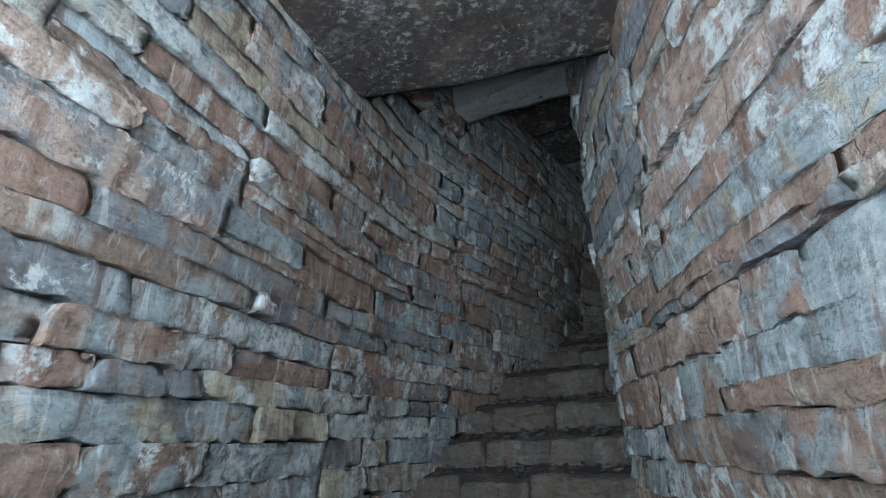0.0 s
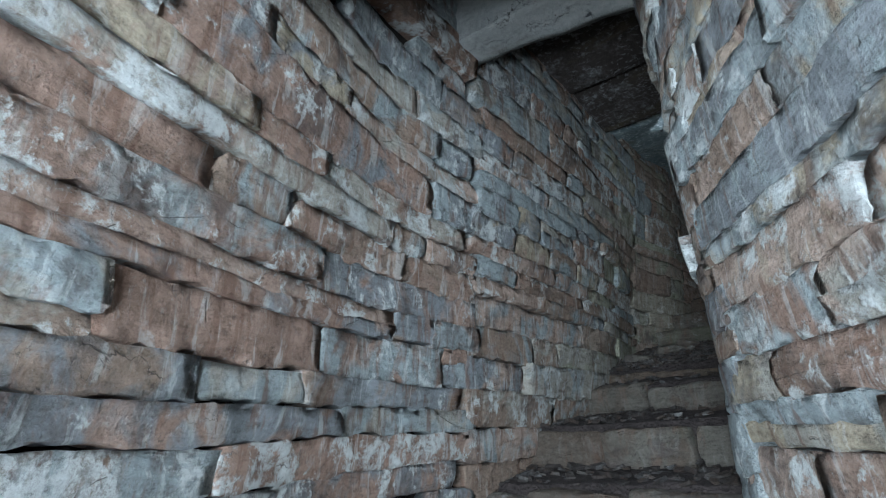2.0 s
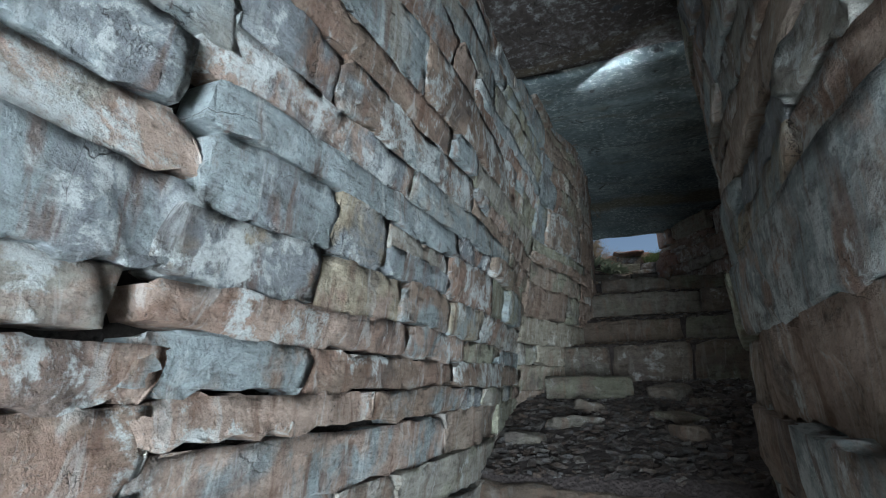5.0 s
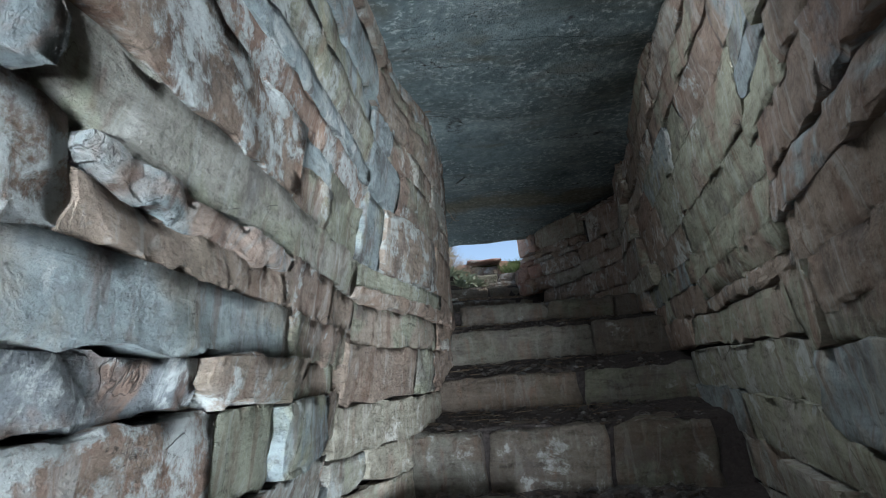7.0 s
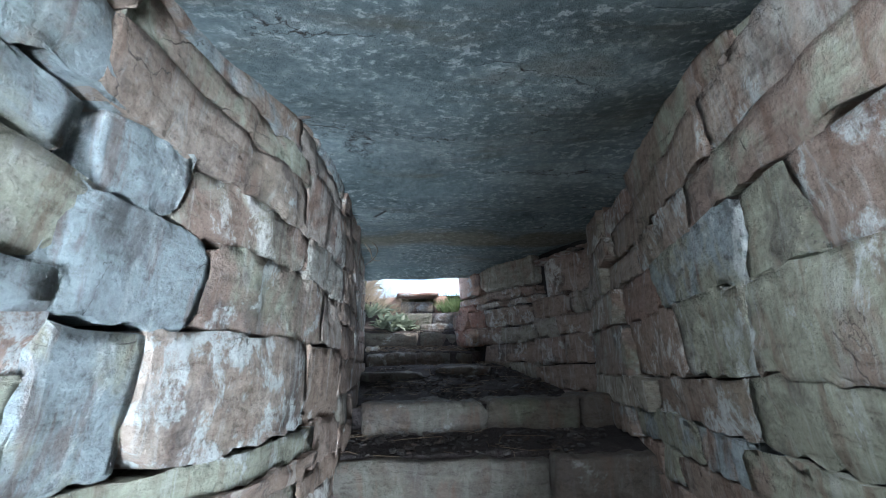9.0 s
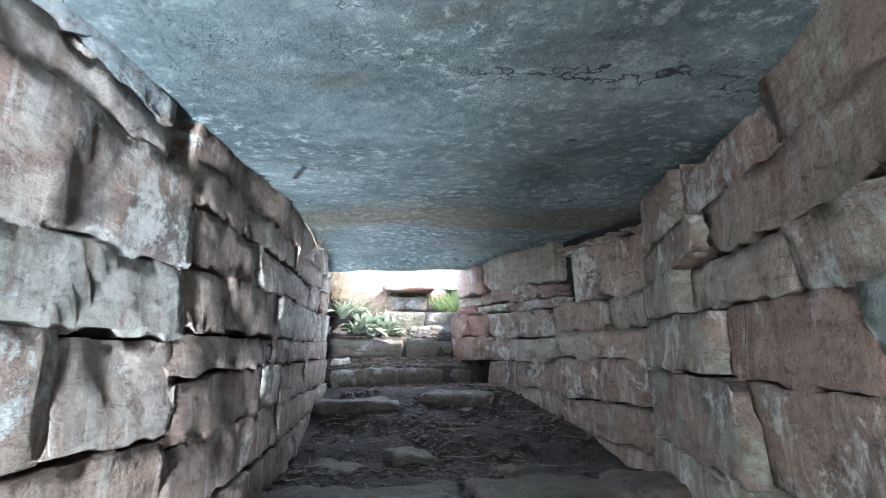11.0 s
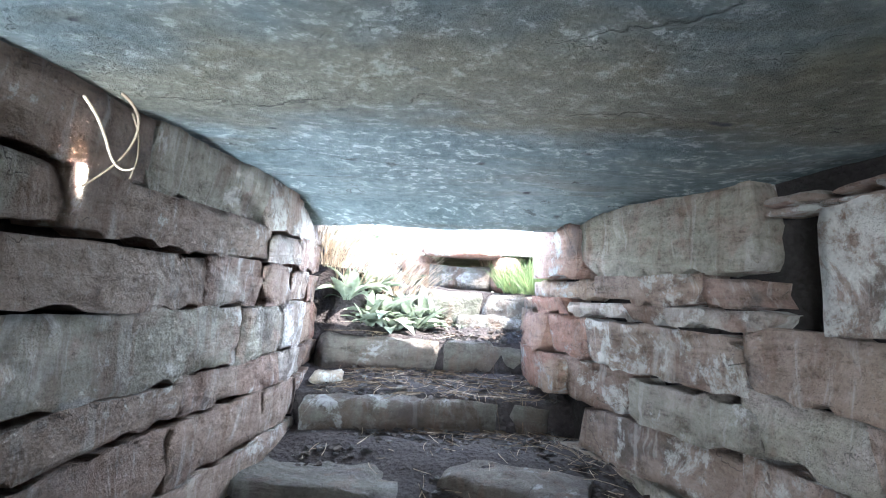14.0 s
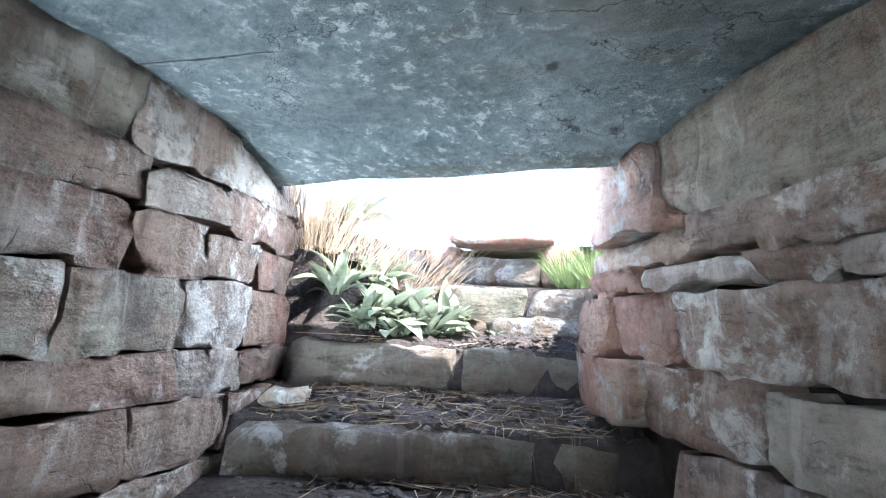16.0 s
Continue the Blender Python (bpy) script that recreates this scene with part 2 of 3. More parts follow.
LEAF = leafy("leaf_grey_green", (0.10, 0.125, 0.08), (0.235, 0.265, 0.20))
GRASS = leafy("grass_green", (0.08, 0.12, 0.04), (0.18, 0.23, 0.10))
STRAW = leafy("dry_straw", (0.26, 0.19, 0.13), (0.50, 0.41, 0.30), 0.7)
TWIG = leafy("dead_twig", (0.10, 0.07, 0.045), (0.24, 0.18, 0.12), 0.85)


# ---- building helpers ----
def mesh_of(name, bm, mat, smooth=True):
    me = bpy.data.meshes.new(name)
    bm.to_mesh(me)
    bm.free()
    if smooth:
        me.polygons.foreach_set("use_smooth", [True] * len(me.polygons))
    me.materials.append(mat)
    return me


def part(name, bm, mat, parent=None, label="", smooth=True):
    ob = new(name, mesh_of(name, bm, mat, smooth))
    if parent is not None:
        ob.parent = parent
    if label:
        tagged(ob, label)
    return ob


def thing(name, label, category, group="", kind="", at=(0, 0, 0)):
    ob = new(name)
    ob.location = at
    return tagged(ob, label, category, group, kind)


def rough(v, scale, seed):
    return noise.noise(Vector(v) * scale + Vector((seed * 3.17, seed * 1.31, seed * 7.7)))


def boulder(size, seed, cuts=(5, 4, 3), amp=0.02, bevel=0.03, sag=0.0):
    """A rough stone block, its base centre at the origin, with worn edges and uneven faces."""
    sx, sy, sz = size
    bm = bmesh.new()
    nx, ny, nz = cuts
    seen = {}

    def vert(i, j, k):
        key = (i, j, k)
        if key not in seen:
            u, v, w = i / nx, j / ny, k / nz
            p = [(u - 0.5) * sx, (v - 0.5) * sy, w * sz]
            on = [i in (0, nx), j in (0, ny), k in (0, nz)]
            if sum(on) >= 2:
                for a, s in enumerate(((u - 0.5) * 2, (v - 0.5) * 2, (w - 0.5) * 2)):
                    if on[a]:
                        p[a] -= math.copysign(min(bevel, 0.3 * size[a]) * (0.5 + 0.7 * random.random()) * (0.6 if sum(on) == 2 else 1.0), s)
            q = Vector(p)
            d = Vector((rough(q, 4.0, seed), rough(q, 4.0, seed + 5), rough(q, 4.0, seed + 9) * 0.6))
            d += 0.5 * Vector((rough(q, 11, seed + 2), rough(q, 11, seed + 6), rough(q, 11, seed + 8)))
            q += d * amp
            q.z -= sag * (q.x / sx) ** 2
            seen[key] = bm.verts.new(q)
        return seen[key]

    for i in range(nx):
        for j in range(ny):
            bm.faces.new([vert(i, j, nz), vert(i + 1, j, nz), vert(i + 1, j + 1, nz), vert(i, j + 1, nz)])
            bm.faces.new([vert(i, j + 1, 0), vert(i + 1, j + 1, 0), vert(i + 1, j, 0), vert(i, j, 0)])
    for i in range(nx):
        for k in range(nz):
            bm.faces.new([vert(i, 0, k), vert(i + 1, 0, k), vert(i + 1, 0, k + 1), vert(i, 0, k + 1)])
            bm.faces.new([vert(i + 1, ny, k), vert(i, ny, k), vert(i, ny, k + 1), vert(i + 1, ny, k + 1)])
    for j in range(ny):
        for k in range(nz):
            bm.faces.new([vert(0, j + 1, k), vert(0, j, k), vert(0, j, k + 1), vert(0, j + 1, k + 1)])
            bm.faces.new([vert(nx, j, k), vert(nx, j + 1, k), vert(nx, j + 1, k + 1), vert(nx, j, k + 1)])
    return bm


# ---- the plan: y along the passage ----
def smooth_line(knots):
    ys = np.array([k[0] for k in knots])
    vals = np.array([k[1:] for k in knots])
    fine = np.linspace(ys[0], ys[-1], 600)
    cols = []
    for c in range(vals.shape[1]):
        v = np.interp(fine, ys, vals[:, c])
        ker = np.hanning(25)
        ker /= ker.sum()
        v = np.convolve(np.pad(v, 12, mode="edge"), ker, mode="valid")
        cols.append(v)
    return fine, cols


# y, x, height at which x holds, lean into the passage per metre of height
LEFT = [(-6.9, 1.25, -1.0, 0.10), (-5.2, 0.78, -0.8, 0.10), (-4.2, 0.46, -0.65, 0.12), (-3.2, 0.18, -0.35, 0.14), (-2.1, -0.05, 0.1, 0.13),
        (-1.4, -0.08, 0.2, 0.12), (-0.7, -0.05, 0.3, 0.13), (0.6, -0.03, 0.5, 0.13), (1.4, -0.05, 0.5, 0.10), (2.1, -0.03, 1.2, 0.14), (2.95, -0.03, 1.6, 0.18),
        (3.4, 0.04, 1.8, 0.13), (3.9, 0.12, 1.4, 0.09), (4.6, 0.18, 1.5, 0.06), (5.2, 0.21, 1.8, 0.02), (5.6, 0.17, 2.0, 0.0), (6.2, 0.12, 2.3, 0.02),
        (6.75, 0.04, 2.45, 0.0), (7.45, -0.07, 2.45, 0.0), (7.8, -0.085, 2.5, 0.0), (8.3, -0.13, 1.95, 0.0), (8.75, -0.28, 2.3, 0.0), (9.05, -0.33, 2.35, 0.0)]
RIGHT = [(-6.9, 4.7, -1.0, 0.05), (-5.5, 3.95, -1.0, 0.05), (-4.2, 3.18, -1.0, 0.03), (-2.6, 2.18, -0.6, 0.02), (-2.3, 2.06, -0.8, 0.02), (-1.95, 1.82, -0.2, 0.02),
         (-1.45, 1.54, -0.2, 0.0), (-1.2, 1.38, -0.1, 0.0), (-0.8, 1.34, 0.0, 0.02), (0.45, 1.32, 0.2, 0.03), (1.2, 1.40, 0.6, 0.04), (2.3, 1.68, 1.26, 0.06),
         (3.55, 1.83, 1.6, 0.10), (4.5, 1.95, 1.2, 0.05), (5.1, 2.04, 1.2, 0.05), (5.7, 2.06, 1.5, 0.02), (6.2, 2.12, 2.1, 0.0), (6.7, 2.19, 2.4, 0.0),
         (7.1, 2.04, 2.3, 0.0), (7.7, 1.80, 2.5, 0.0), (8.3, 1.42, 2.2, 0.02), (8.6, 1.22, 2.4, 0.02), (8.94, 1.05, 2.2, 0.0), (9.35, 0.96, 2.2, -0.05), (10.0, 0.84, 2.3, 0.0)]
FLOOR_BASE = [(-7.0, -3.5), (-5.9, -3.2), (-3.0, -2.42), (-1.7, -2.18), (-0.8, -2.1)]
ROOF = [(-7.0, 0.90), (-2.45, 0.88), (-2.4, 2.28), (-0.75, 2.30), (-0.7, 2.36), (0.6, 2.38), (0.66, 2.42), (1.85, 2.46), (1.95, 2.50), (3.5, 2.73),
        (4.2, 2.80), (5.2, 2.83), (6.5, 2.91), (7.8, 2.94), (8.3, 2.91), (8.8, 2.80), (9.12, 2.80), (9.2, 2.46), (10.2, 2.42)]


def roof_z(y):
    return float(np.interp(y, [a for a, _ in ROOF], [b for _, b in ROOF]))


# front edge: y at the left end, y at the right end, top of the tread, foot of the riser
STEPS = [(-1.62, -1.45, -1.95, -2.2), (-1.22, -1.08, -1.66, -1.94), (-0.74, -0.62, -1.33, -1.64), (-0.15, -0.05, -0.95, -1.31), (0.95, 0.78, -0.63, -0.92), (1.42, 1.33, -0.44, -0.62),
         (3.89, 3.66, 0.485, 0.06), (4.60, 4.38, 0.80, 0.50), (5.10, 5.12, 1.21, 0.86), (5.58, 5.92, 1.50, 1.25), (8.28, 8.78, 1.91, 1.70), (8.80, 9.22, 2.18, 1.94), (9.50, 9.56, 2.34, 2.19), (9.54, 9.62, 2.50, 2.34)]


class Face:
    """A wall face: places on it by the run along the wall, the height, and how far a stone stands proud."""

    def __init__(self, knots, side):
        self.y, (self.x, self.zr, self.lean) = smooth_line(knots)
        self.side = side
        self.s = np.concatenate(([0], np.cumsum(np.hypot(np.diff(self.x), np.diff(self.y)))))

    def y_at(self, s):
        return float(np.interp(s, self.s, self.y))

    def s_at(self, y):
        return float(np.interp(y, self.y, self.s))

    def place(self, s, z, d):
        x, y = np.interp(s, self.s, self.x), np.interp(s, self.s, self.y)
        e = 0.08
        dx = np.interp(s + e, self.s, self.x) - np.interp(s - e, self.s, self.x)
        dy = np.interp(s + e, self.s, self.y) - np.interp(s - e, self.s, self.y)
        ln = math.hypot(dx, dy) or 1.0
        nx, ny = self.side * dy / ln, -self.side * dx / ln
        shift = self.side * np.interp(s, self.s, self.lean) * (z - np.interp(s, self.s, self.zr))
        return Vector((x + shift + nx * d, y + ny * d, z))


def floor_z(x, y):
    z = float(np.interp(y, [a for a, _ in FLOOR_BASE], [b for _, b in FLOOR_BASE]))
    xl, xr = -0.3, 1.6
    for i, (yl, yr, top, foot) in enumerate(STEPS):
        f = yl + (yr - yl) * min(1.2, max(-0.2, (x - xl) / (xr - xl)))
        if y > f + 0.10:
            if i + 1 < len(STEPS):
                nl, nr, _, nfoot = STEPS[i + 1]
                g = nl + (nr - nl) * min(1.2, max(-0.2, (x - xl) / (xr - xl)))
                k = min(1.0, max(0.0, (y - f) / max(0.1, g - f)))
                if i == 9:
                    k = max(0.0, (y - 7.0) / 1.3)
                    top = top - 0.11 * min(1.0, max(0.0, (y - f) / 0.5))
                z = top - 0.02 + (max(nfoot + 0.05, top - 0.02) - top + 0.02) * min(1.0, k)
            else:
                z = top
    if y > 8.95:
        up = min(1.0, (y - 8.95) / 0.3)
        bank = min(1.0, max(0.0, (0.08 - x) / 0.36))
        z += (2.78 - z) * up * bank * bank * (3 - 2 * bank) * 0.97
    return z


def lay_wall(face, zs, y0, y1, owners, seed, mats, joints, cap, jut, proud=0.014):
    """Coursed drystone from y0 to y1, each stone an object, cut off at the floor and the roof. joints: upright joints that are known, by course."""
    rnd = random.Random(seed)
    s_begin, s_end = face.s_at(y0), face.s_at(y1)

    def bed(k, s):
        return min(cap(face.y_at(s)), zs[k]) + 0.028 * noise.noise(Vector((s * 0.6, k * 5.3, seed))) + 0.010 * noise.noise(Vector((s * 2.6, k * 2.7, seed + 4)))

    for k in range(len(zs) - 1):
        h = zs[k + 1] - zs[k]
        known = [face.s_at(y) for y in joints.get(k, ())]
        cuts = [s_begin - rnd.uniform(0.0, 0.12)]
        stop = known[0] if known else s_end
        while cuts[-1] < stop - 0.3:
            ln = rnd.choice((0.4, 0.6, 0.8, 1.1, 1.4, 1.7, 2.1)) * (0.75 + 1.3 * h) * rnd.uniform(0.85, 1.15)
            cuts.append(min(cuts[-1] + ln, stop + rnd.uniform(-0.02, 0.1) if not known else stop))
        cuts += known + ([s_end] if known and s_end - known[-1] > 0.1 else [])
        for s, e in zip(cuts, cuts[1:]):
            ln = e - s
            if ln < 0.05:
                continue
            ym = face.y_at(s + ln / 2)
            zmid = 0.5 * (zs[k] + zs[k + 1])
            xm = face.place(s + ln / 2, zmid, 0).x
            if zs[k + 1] < floor_z(xm, ym) - 0.12 or zs[k] > roof_z(ym) + 0.03:
                continue
            slant = [rnd.uniform(-0.05, 0.05) for _ in range(2)]
            pieces = [(0.0, 1.0)]
            if h > 0.17 and rnd.random() < (0.4 if h > 0.27 else 0.15) and not known:
                m = rnd.uniform(0.35, 0.65)
                pieces = [(0.0, m), (m, 1.0)]
            for v0, v1 in pieces:
                wide = 0.9 if ym < 5.0 else 1.25
                g = [wide * rnd.uniform(0.0, 0.004), wide * rnd.uniform(0.0, 0.004), wide * rnd.uniform(0.001, 0.006), wide * rnd.choice((0.002, 0.005, 0.010, 0.018))]
                ob = lay_stone(face, bed, k, s + g[0], e - g[1], v0, v1, slant, rnd, proud * (1.0 if ym < 4.0 else 0.28 if ym < 8.7 else 2.4), g, jut(ym))
                ob.data.materials.append(mats(ym, zmid, rnd))
                ob.parent = next((o for edge, o in owners if ym < edge), owners[-1][1])


def lay_stone(face, bed, k, s0, s1, v0, v1, slant, rnd, proud, g, jut):
    ln = s1 - s0
    nu = max(5, min(24, int(ln / 0.042) + 2))
    hm = (bed(k + 1, s0) - bed(k, s0)) * (v1 - v0)
    nv = max(4, min(9, int(hm / 0.045) + 2))
    out = jut + proud * rnd.uniform(-1.0, 1.0) + (rnd.uniform(0.7, 3.5) * proud if rnd.random() < 0.16 else 0.0)
    tu, tv = 1.3 * proud * rnd.uniform(-1, 1), rnd.uniform(-0.016, 0.022)
    seed = rnd.uniform(0, 90)
    eu, ev = min(0.2, rnd.uniform(0.003, 0.008) / ln), min(0.25, rnd.uniform(0.003, 0.007) / max(0.04, hm))
    us = [0.0] + [eu + (1 - 2 * eu) * i / (nu - 2) for i in range(nu - 1)] + [1.0]
    vs = [0.0] + [ev + (1 - 2 * ev) * i / (nv - 2) for i in range(nv - 1)] + [1.0]
    worn = rnd.uniform(0.003, 0.009)
    cut = [rnd.random() ** 6 * 0.07 for _ in range(4)]
    verts, faces = [], []
    for j, v in enumerate(vs):
        for i, u in enumerate(us):
            vv = v0 + (v1 - v0) * v
            s = s0 + ln * u + (slant[0] * (1 - u) + slant[1] * u) * (vv - 0.5)
            a, b = bed(k, s) + g[2], bed(k + 1, s) - g[3]
            z = a + (b - a) * vv
            corner = (1 - u) * (1 - v) * cut[0] + u * (1 - v) * cut[1] + u * v * cut[2] + (1 - u) * v * cut[3]
            hard = (abs(u - 0.5) * 2) ** 6 * (abs(v - 0.5) * 2) ** 3
            z += (0.5 - v) * hard * corner * 1.2
            s += (0.5 - u) * hard * corner * 2.0
            q = Vector((s, z * 1.3, seed))
            spall = noise.noise(q * 2.3 + Vector((9, 0, 0)))
            d = out + tu * (u - 0.5) + tv * (v - 0.5) + 0.010 * noise.noise(q * 4.0) + 0.006 * noise.noise(q * 12) - (0.014 if spall > 0.22 else 0.0)
            if (i in (1, nu - 1) or j in (1, nv - 1)) and noise.noise(q * 10 + Vector((3, 1, 0))) > 0.28:
                d -= 0.012
            if i in (0, nu) or j in (0, nv):
                d -= worn
                z += 0.010 * noise.noise(q * 9) + 0.016 * (noise.cell(q * 13) - 0.5)
                s += 0.016 * (noise.cell(q * 15 + Vector((0, 5, 0))) - 0.5)
            verts.append(face.place(s, z, d))
    w = nu + 1
    flat = []
    for j in range(nv):
        for i in range(nu):
            q = (j * w + i, j * w + i + 1, (j + 1) * w + i + 1, (j + 1) * w + i)
            faces.append(q if face.side < 0 else q[::-1])
            flat.append(0 < i < nu - 1 and 0 < j < nv - 1)
    ring = [i for i in range(w)] + [j * w + nu for j in range(1, nv + 1)] + [nv * w + i for i in range(nu - 1, -1, -1)] + [j * w for j in range(nv - 1, 0, -1)]
    back = []
    mid = face.place(0.5 * (s0 + s1), 0.0, 0.0)
    away = face.place(0.5 * (s0 + s1), 0.0, -0.2) - mid
    for r in ring:
        back.append(len(verts))
        verts.append(verts[r] + away)
    for a in range(len(ring)):
        b = (a + 1) % len(ring)
        q = (ring[a], back[a], back[b], ring[b])
        faces.append(q if face.side < 0 else q[::-1])
        flat.append(False)
    me = bpy.data.meshes.new("stone")
    me.from_pydata(verts, [], faces)
    me.polygons.foreach_set("use_smooth", flat)
    return new("stone", me)


def core(face, name, y0, y1, z0, z1):
    """The dark packing behind the face stones."""
    bm = bmesh.new()
    s0, s1 = face.s_at(y0), face.s_at(y1)
    n = max(2, int((s1 - s0) / 0.3))
    m = 8
    grid = []
    for d in (-0.13, -0.9):
        rows = []
        for i in range(n + 1):
            rows.append([bm.verts.new(face.place(s0 + (s1 - s0) * i / n, z0 + (z1 - z0) * j / m, d)) for j in range(m + 1)])
        grid.append(rows)
    a, b = grid
    for i in range(n):
        for j in range(m):
            bm.faces.new([a[i][j], a[i + 1][j], a[i + 1][j + 1], a[i][j + 1]])
            bm.faces.new([b[i][j + 1], b[i + 1][j + 1], b[i + 1][j], b[i][j]])
        bm.faces.new([a[i][m], a[i + 1][m], b[i + 1][m], b[i][m]])
        bm.faces.new([a[i][0], b[i][0], b[i + 1][0], a[i + 1][0]])
    for j in range(m):
        bm.faces.new([a[0][j], a[0][j + 1], b[0][j + 1], b[0][j]])
        bm.faces.new([a[n][j], b[n][j], b[n][j + 1], a[n][j + 1]])
    bmesh.ops.recalc_face_normals(bm, faces=bm.faces)
    return part(name, bm, CORE)


left, right = Face(LEFT, 1), Face(RIGHT, -1)


# ---- floor ----
def build_floor():
    bm = bmesh.new()
    xs = np.linspace(-1.4, 5.4, 92)
    ys = np.linspace(-7.0, 11.0, 480)
    rows = []
    for y in ys:
        rows.append([bm.verts.new((x, y, floor_z(x, y) + 0.03 * noise.noise(Vector((x * 3, y * 3, 1))) + 0.014 * noise.noise(Vector((x * 11, y * 11, 4))))) for x in xs])
    for j in range(len(ys) - 1):
        for i in range(len(xs) - 1):
            bm.faces.new([rows[j][i], rows[j][i + 1], rows[j + 1][i + 1], rows[j + 1][i]])
    ob = part("floor", bm, EARTH)
    return tagged(ob, "dark trodden earth floor littered with stone chips and dry stalks", "floor", kind="structure")


build_floor()


# ---- roof slabs ----
def roof_slab(name, y0, y1, thick, mat, label, seed, lo=None, hi=None, ragged=0.03, x0=-1.6, x1=3.3, wave=1.0, skew=0.0):
    """A broad roofing stone with an uneven underside that follows the roof line."""
    bm = bmesh.new()
    nx, ny = 44, max(6, int((y1 - y0) / 0.07))
    under, over = [], []
    for j in range(ny + 1):
        lu, lo_ = [], []
        for i in range(nx + 1):
            x = x0 + (x1 - x0) * i / nx
            y = y0 + (y1 - y0 + skew * (x - 0.56)) * j / ny
            if j in (0, ny):
                y += ragged * (noise.noise(Vector((x * 2.3, seed, 0))) + 0.5 * noise.noise(Vector((x * 7.3, seed, 3))))
            z = (roof_z(min(max(y, y0 + 0.06), y1 - 0.06)) if lo is None else lo + (hi - lo) * j / ny)
            z += wave * 0.05 * noise.noise(Vector((x * 0.9, y * 0.9, seed))) + 0.02 * noise.noise(Vector((x * 3.1, y * 3.1, seed))) + 0.006 * noise.noise(Vector((x * 9, y * 9, seed)))
            lip = 0.03 * wave if j in (0, ny) else 0.0
            lu.append(bm.verts.new((x, y, z + lip)))
            lo_.append(bm.verts.new((x, y, z + thick + 0.03 * noise.noise(Vector((x, y, seed + 9))))))
        under.append(lu)
        over.append(lo_)
    for j in range(ny):
        for i in range(nx):
            bm.faces.new([under[j][i], under[j + 1][i], under[j + 1][i + 1], under[j][i + 1]])
            bm.faces.new([over[j][i], over[j][i + 1], over[j + 1][i + 1], over[j + 1][i]])
    for i in range(nx):
        bm.faces.new([under[0][i], under[0][i + 1], over[0][i + 1], over[0][i]])
        bm.faces.new([under[ny][i + 1], under[ny][i], over[ny][i], over[ny][i + 1]])
    for j in range(ny):
        bm.faces.new([under[j + 1][0], under[j][0], over[j][0], over[j + 1][0]])
        bm.faces.new([under[j][nx], under[j + 1][nx], over[j + 1][nx], over[j][nx]])
    ob = part(name, bm, mat)
    sides = 2 * (nx + ny)
    total = len(ob.data.polygons)
    ob.data.polygons.foreach_set("use_smooth", [k < total - sides for k in range(total)])
    return tagged(ob, label, "ceiling slab", kind="structure")


roof_slab("ceiling_1", -6.9, -2.93, 0.95, SLAB_BROWN_SHADED, "rough brown stone lintel with pale lichen over the lower stair", 3, 0.92, 0.90, x0=-1.6, x1=5.2, skew=0.385)
roof_slab("ceiling_2", -1.42, -1.02, 0.60, SLAB_PALE, "smooth pale grey stone lintel spanning the stair", 5, 1.74, 1.75, 0.008, -1.0, 2.3, 0.3, 0.2)
roof_slab("ceiling_3", -3.9, -0.68, 0.45, SLAB_BROWN_SHADED, "stone roofing slab over the stair, shade put into its dark colour", 7, 2.27, 2.30)
roof_slab("ceiling_4", -0.72, 0.68, 0.40, SLAB_BROWN_SHADED, "stone roofing slab over the stair, shade put into its dark colour", 8, 2.35, 2.38)
roof_slab("ceiling_5", 0.62, 1.80, 0.45, SLAB_BROWN_SHADED, "brown stone roofing slab beside a daylit gap, shade put into its dark colour", 11, 2.42, 2.45)
roof_slab("ceiling_6", 1.96, 8.74, 0.40, SLAB_BLUE, "massive blue-grey roofing slab with pale lichen and a rusty stain", 2, ragged=0.06)

# ---- steps ----
def stone_step(i, yl, yr, top, foot, cuts, x0, x1, depth, overlap=0.05, bow=0.0):
    """One tread: rough blocks laid side by side, their fronts along the step's edge."""
    base = thing("stone_step", "worn grey-brown stone step, uneven blocks under dirt, colour darkened for shade", "step", "steps of the stair", "", (0.5 * (x0 + x1), 0.5 * (yl + yr), foot - overlap))
    edges = [x0, *cuts, x1]
    for a, b in zip(edges, edges[1:]):
        xm = 0.5 * (a + b)
        ym = yl + (yr - yl) * (xm - x0) / (x1 - x0)
        wild = 1.0 if i < 6 else 0.3
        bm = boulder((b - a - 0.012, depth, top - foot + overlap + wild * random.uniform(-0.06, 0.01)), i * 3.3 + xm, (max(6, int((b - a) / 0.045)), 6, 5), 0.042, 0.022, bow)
        ob = part("block", bm, STONE_STEP_SHADED, base)
        ob.location = (xm - base.location.x, ym + depth / 2 - base.location.y + wild * random.uniform(-0.05, 0.04), 0)
        ob.rotation_euler = (wild * random.uniform(-0.03, 0.03), wild * random.uniform(-0.04, 0.04), math.atan2(yr - yl, x1 - x0) + wild * random.uniform(-0.06, 0.06))
    return base


SPANS = [(-0.5, 1.6, (0.05, 0.7)), (-0.5, 1.5, (0.1, 0.75)), (-0.45, 1.45, (-0.02, 0.62)), (-0.4, 1.45, (0.3, 0.95)), (-0.4, 1.5, (0.42,)), (-0.4, 1.5, (0.92,)), (-0.05, 1.85, (0.5, 1.25)),
         (0.05, 2.05, (1.21,)), (0.15, 2.15, (1.42,)), (0.2, 2.2, (1.09, 1.75)), (-0.2, 1.15, ()), (-0.36, 1.12, (0.42,)), (-0.5, 1.1, (0.42,)), (-0.5, 1.1, (0.04, 0.64))]
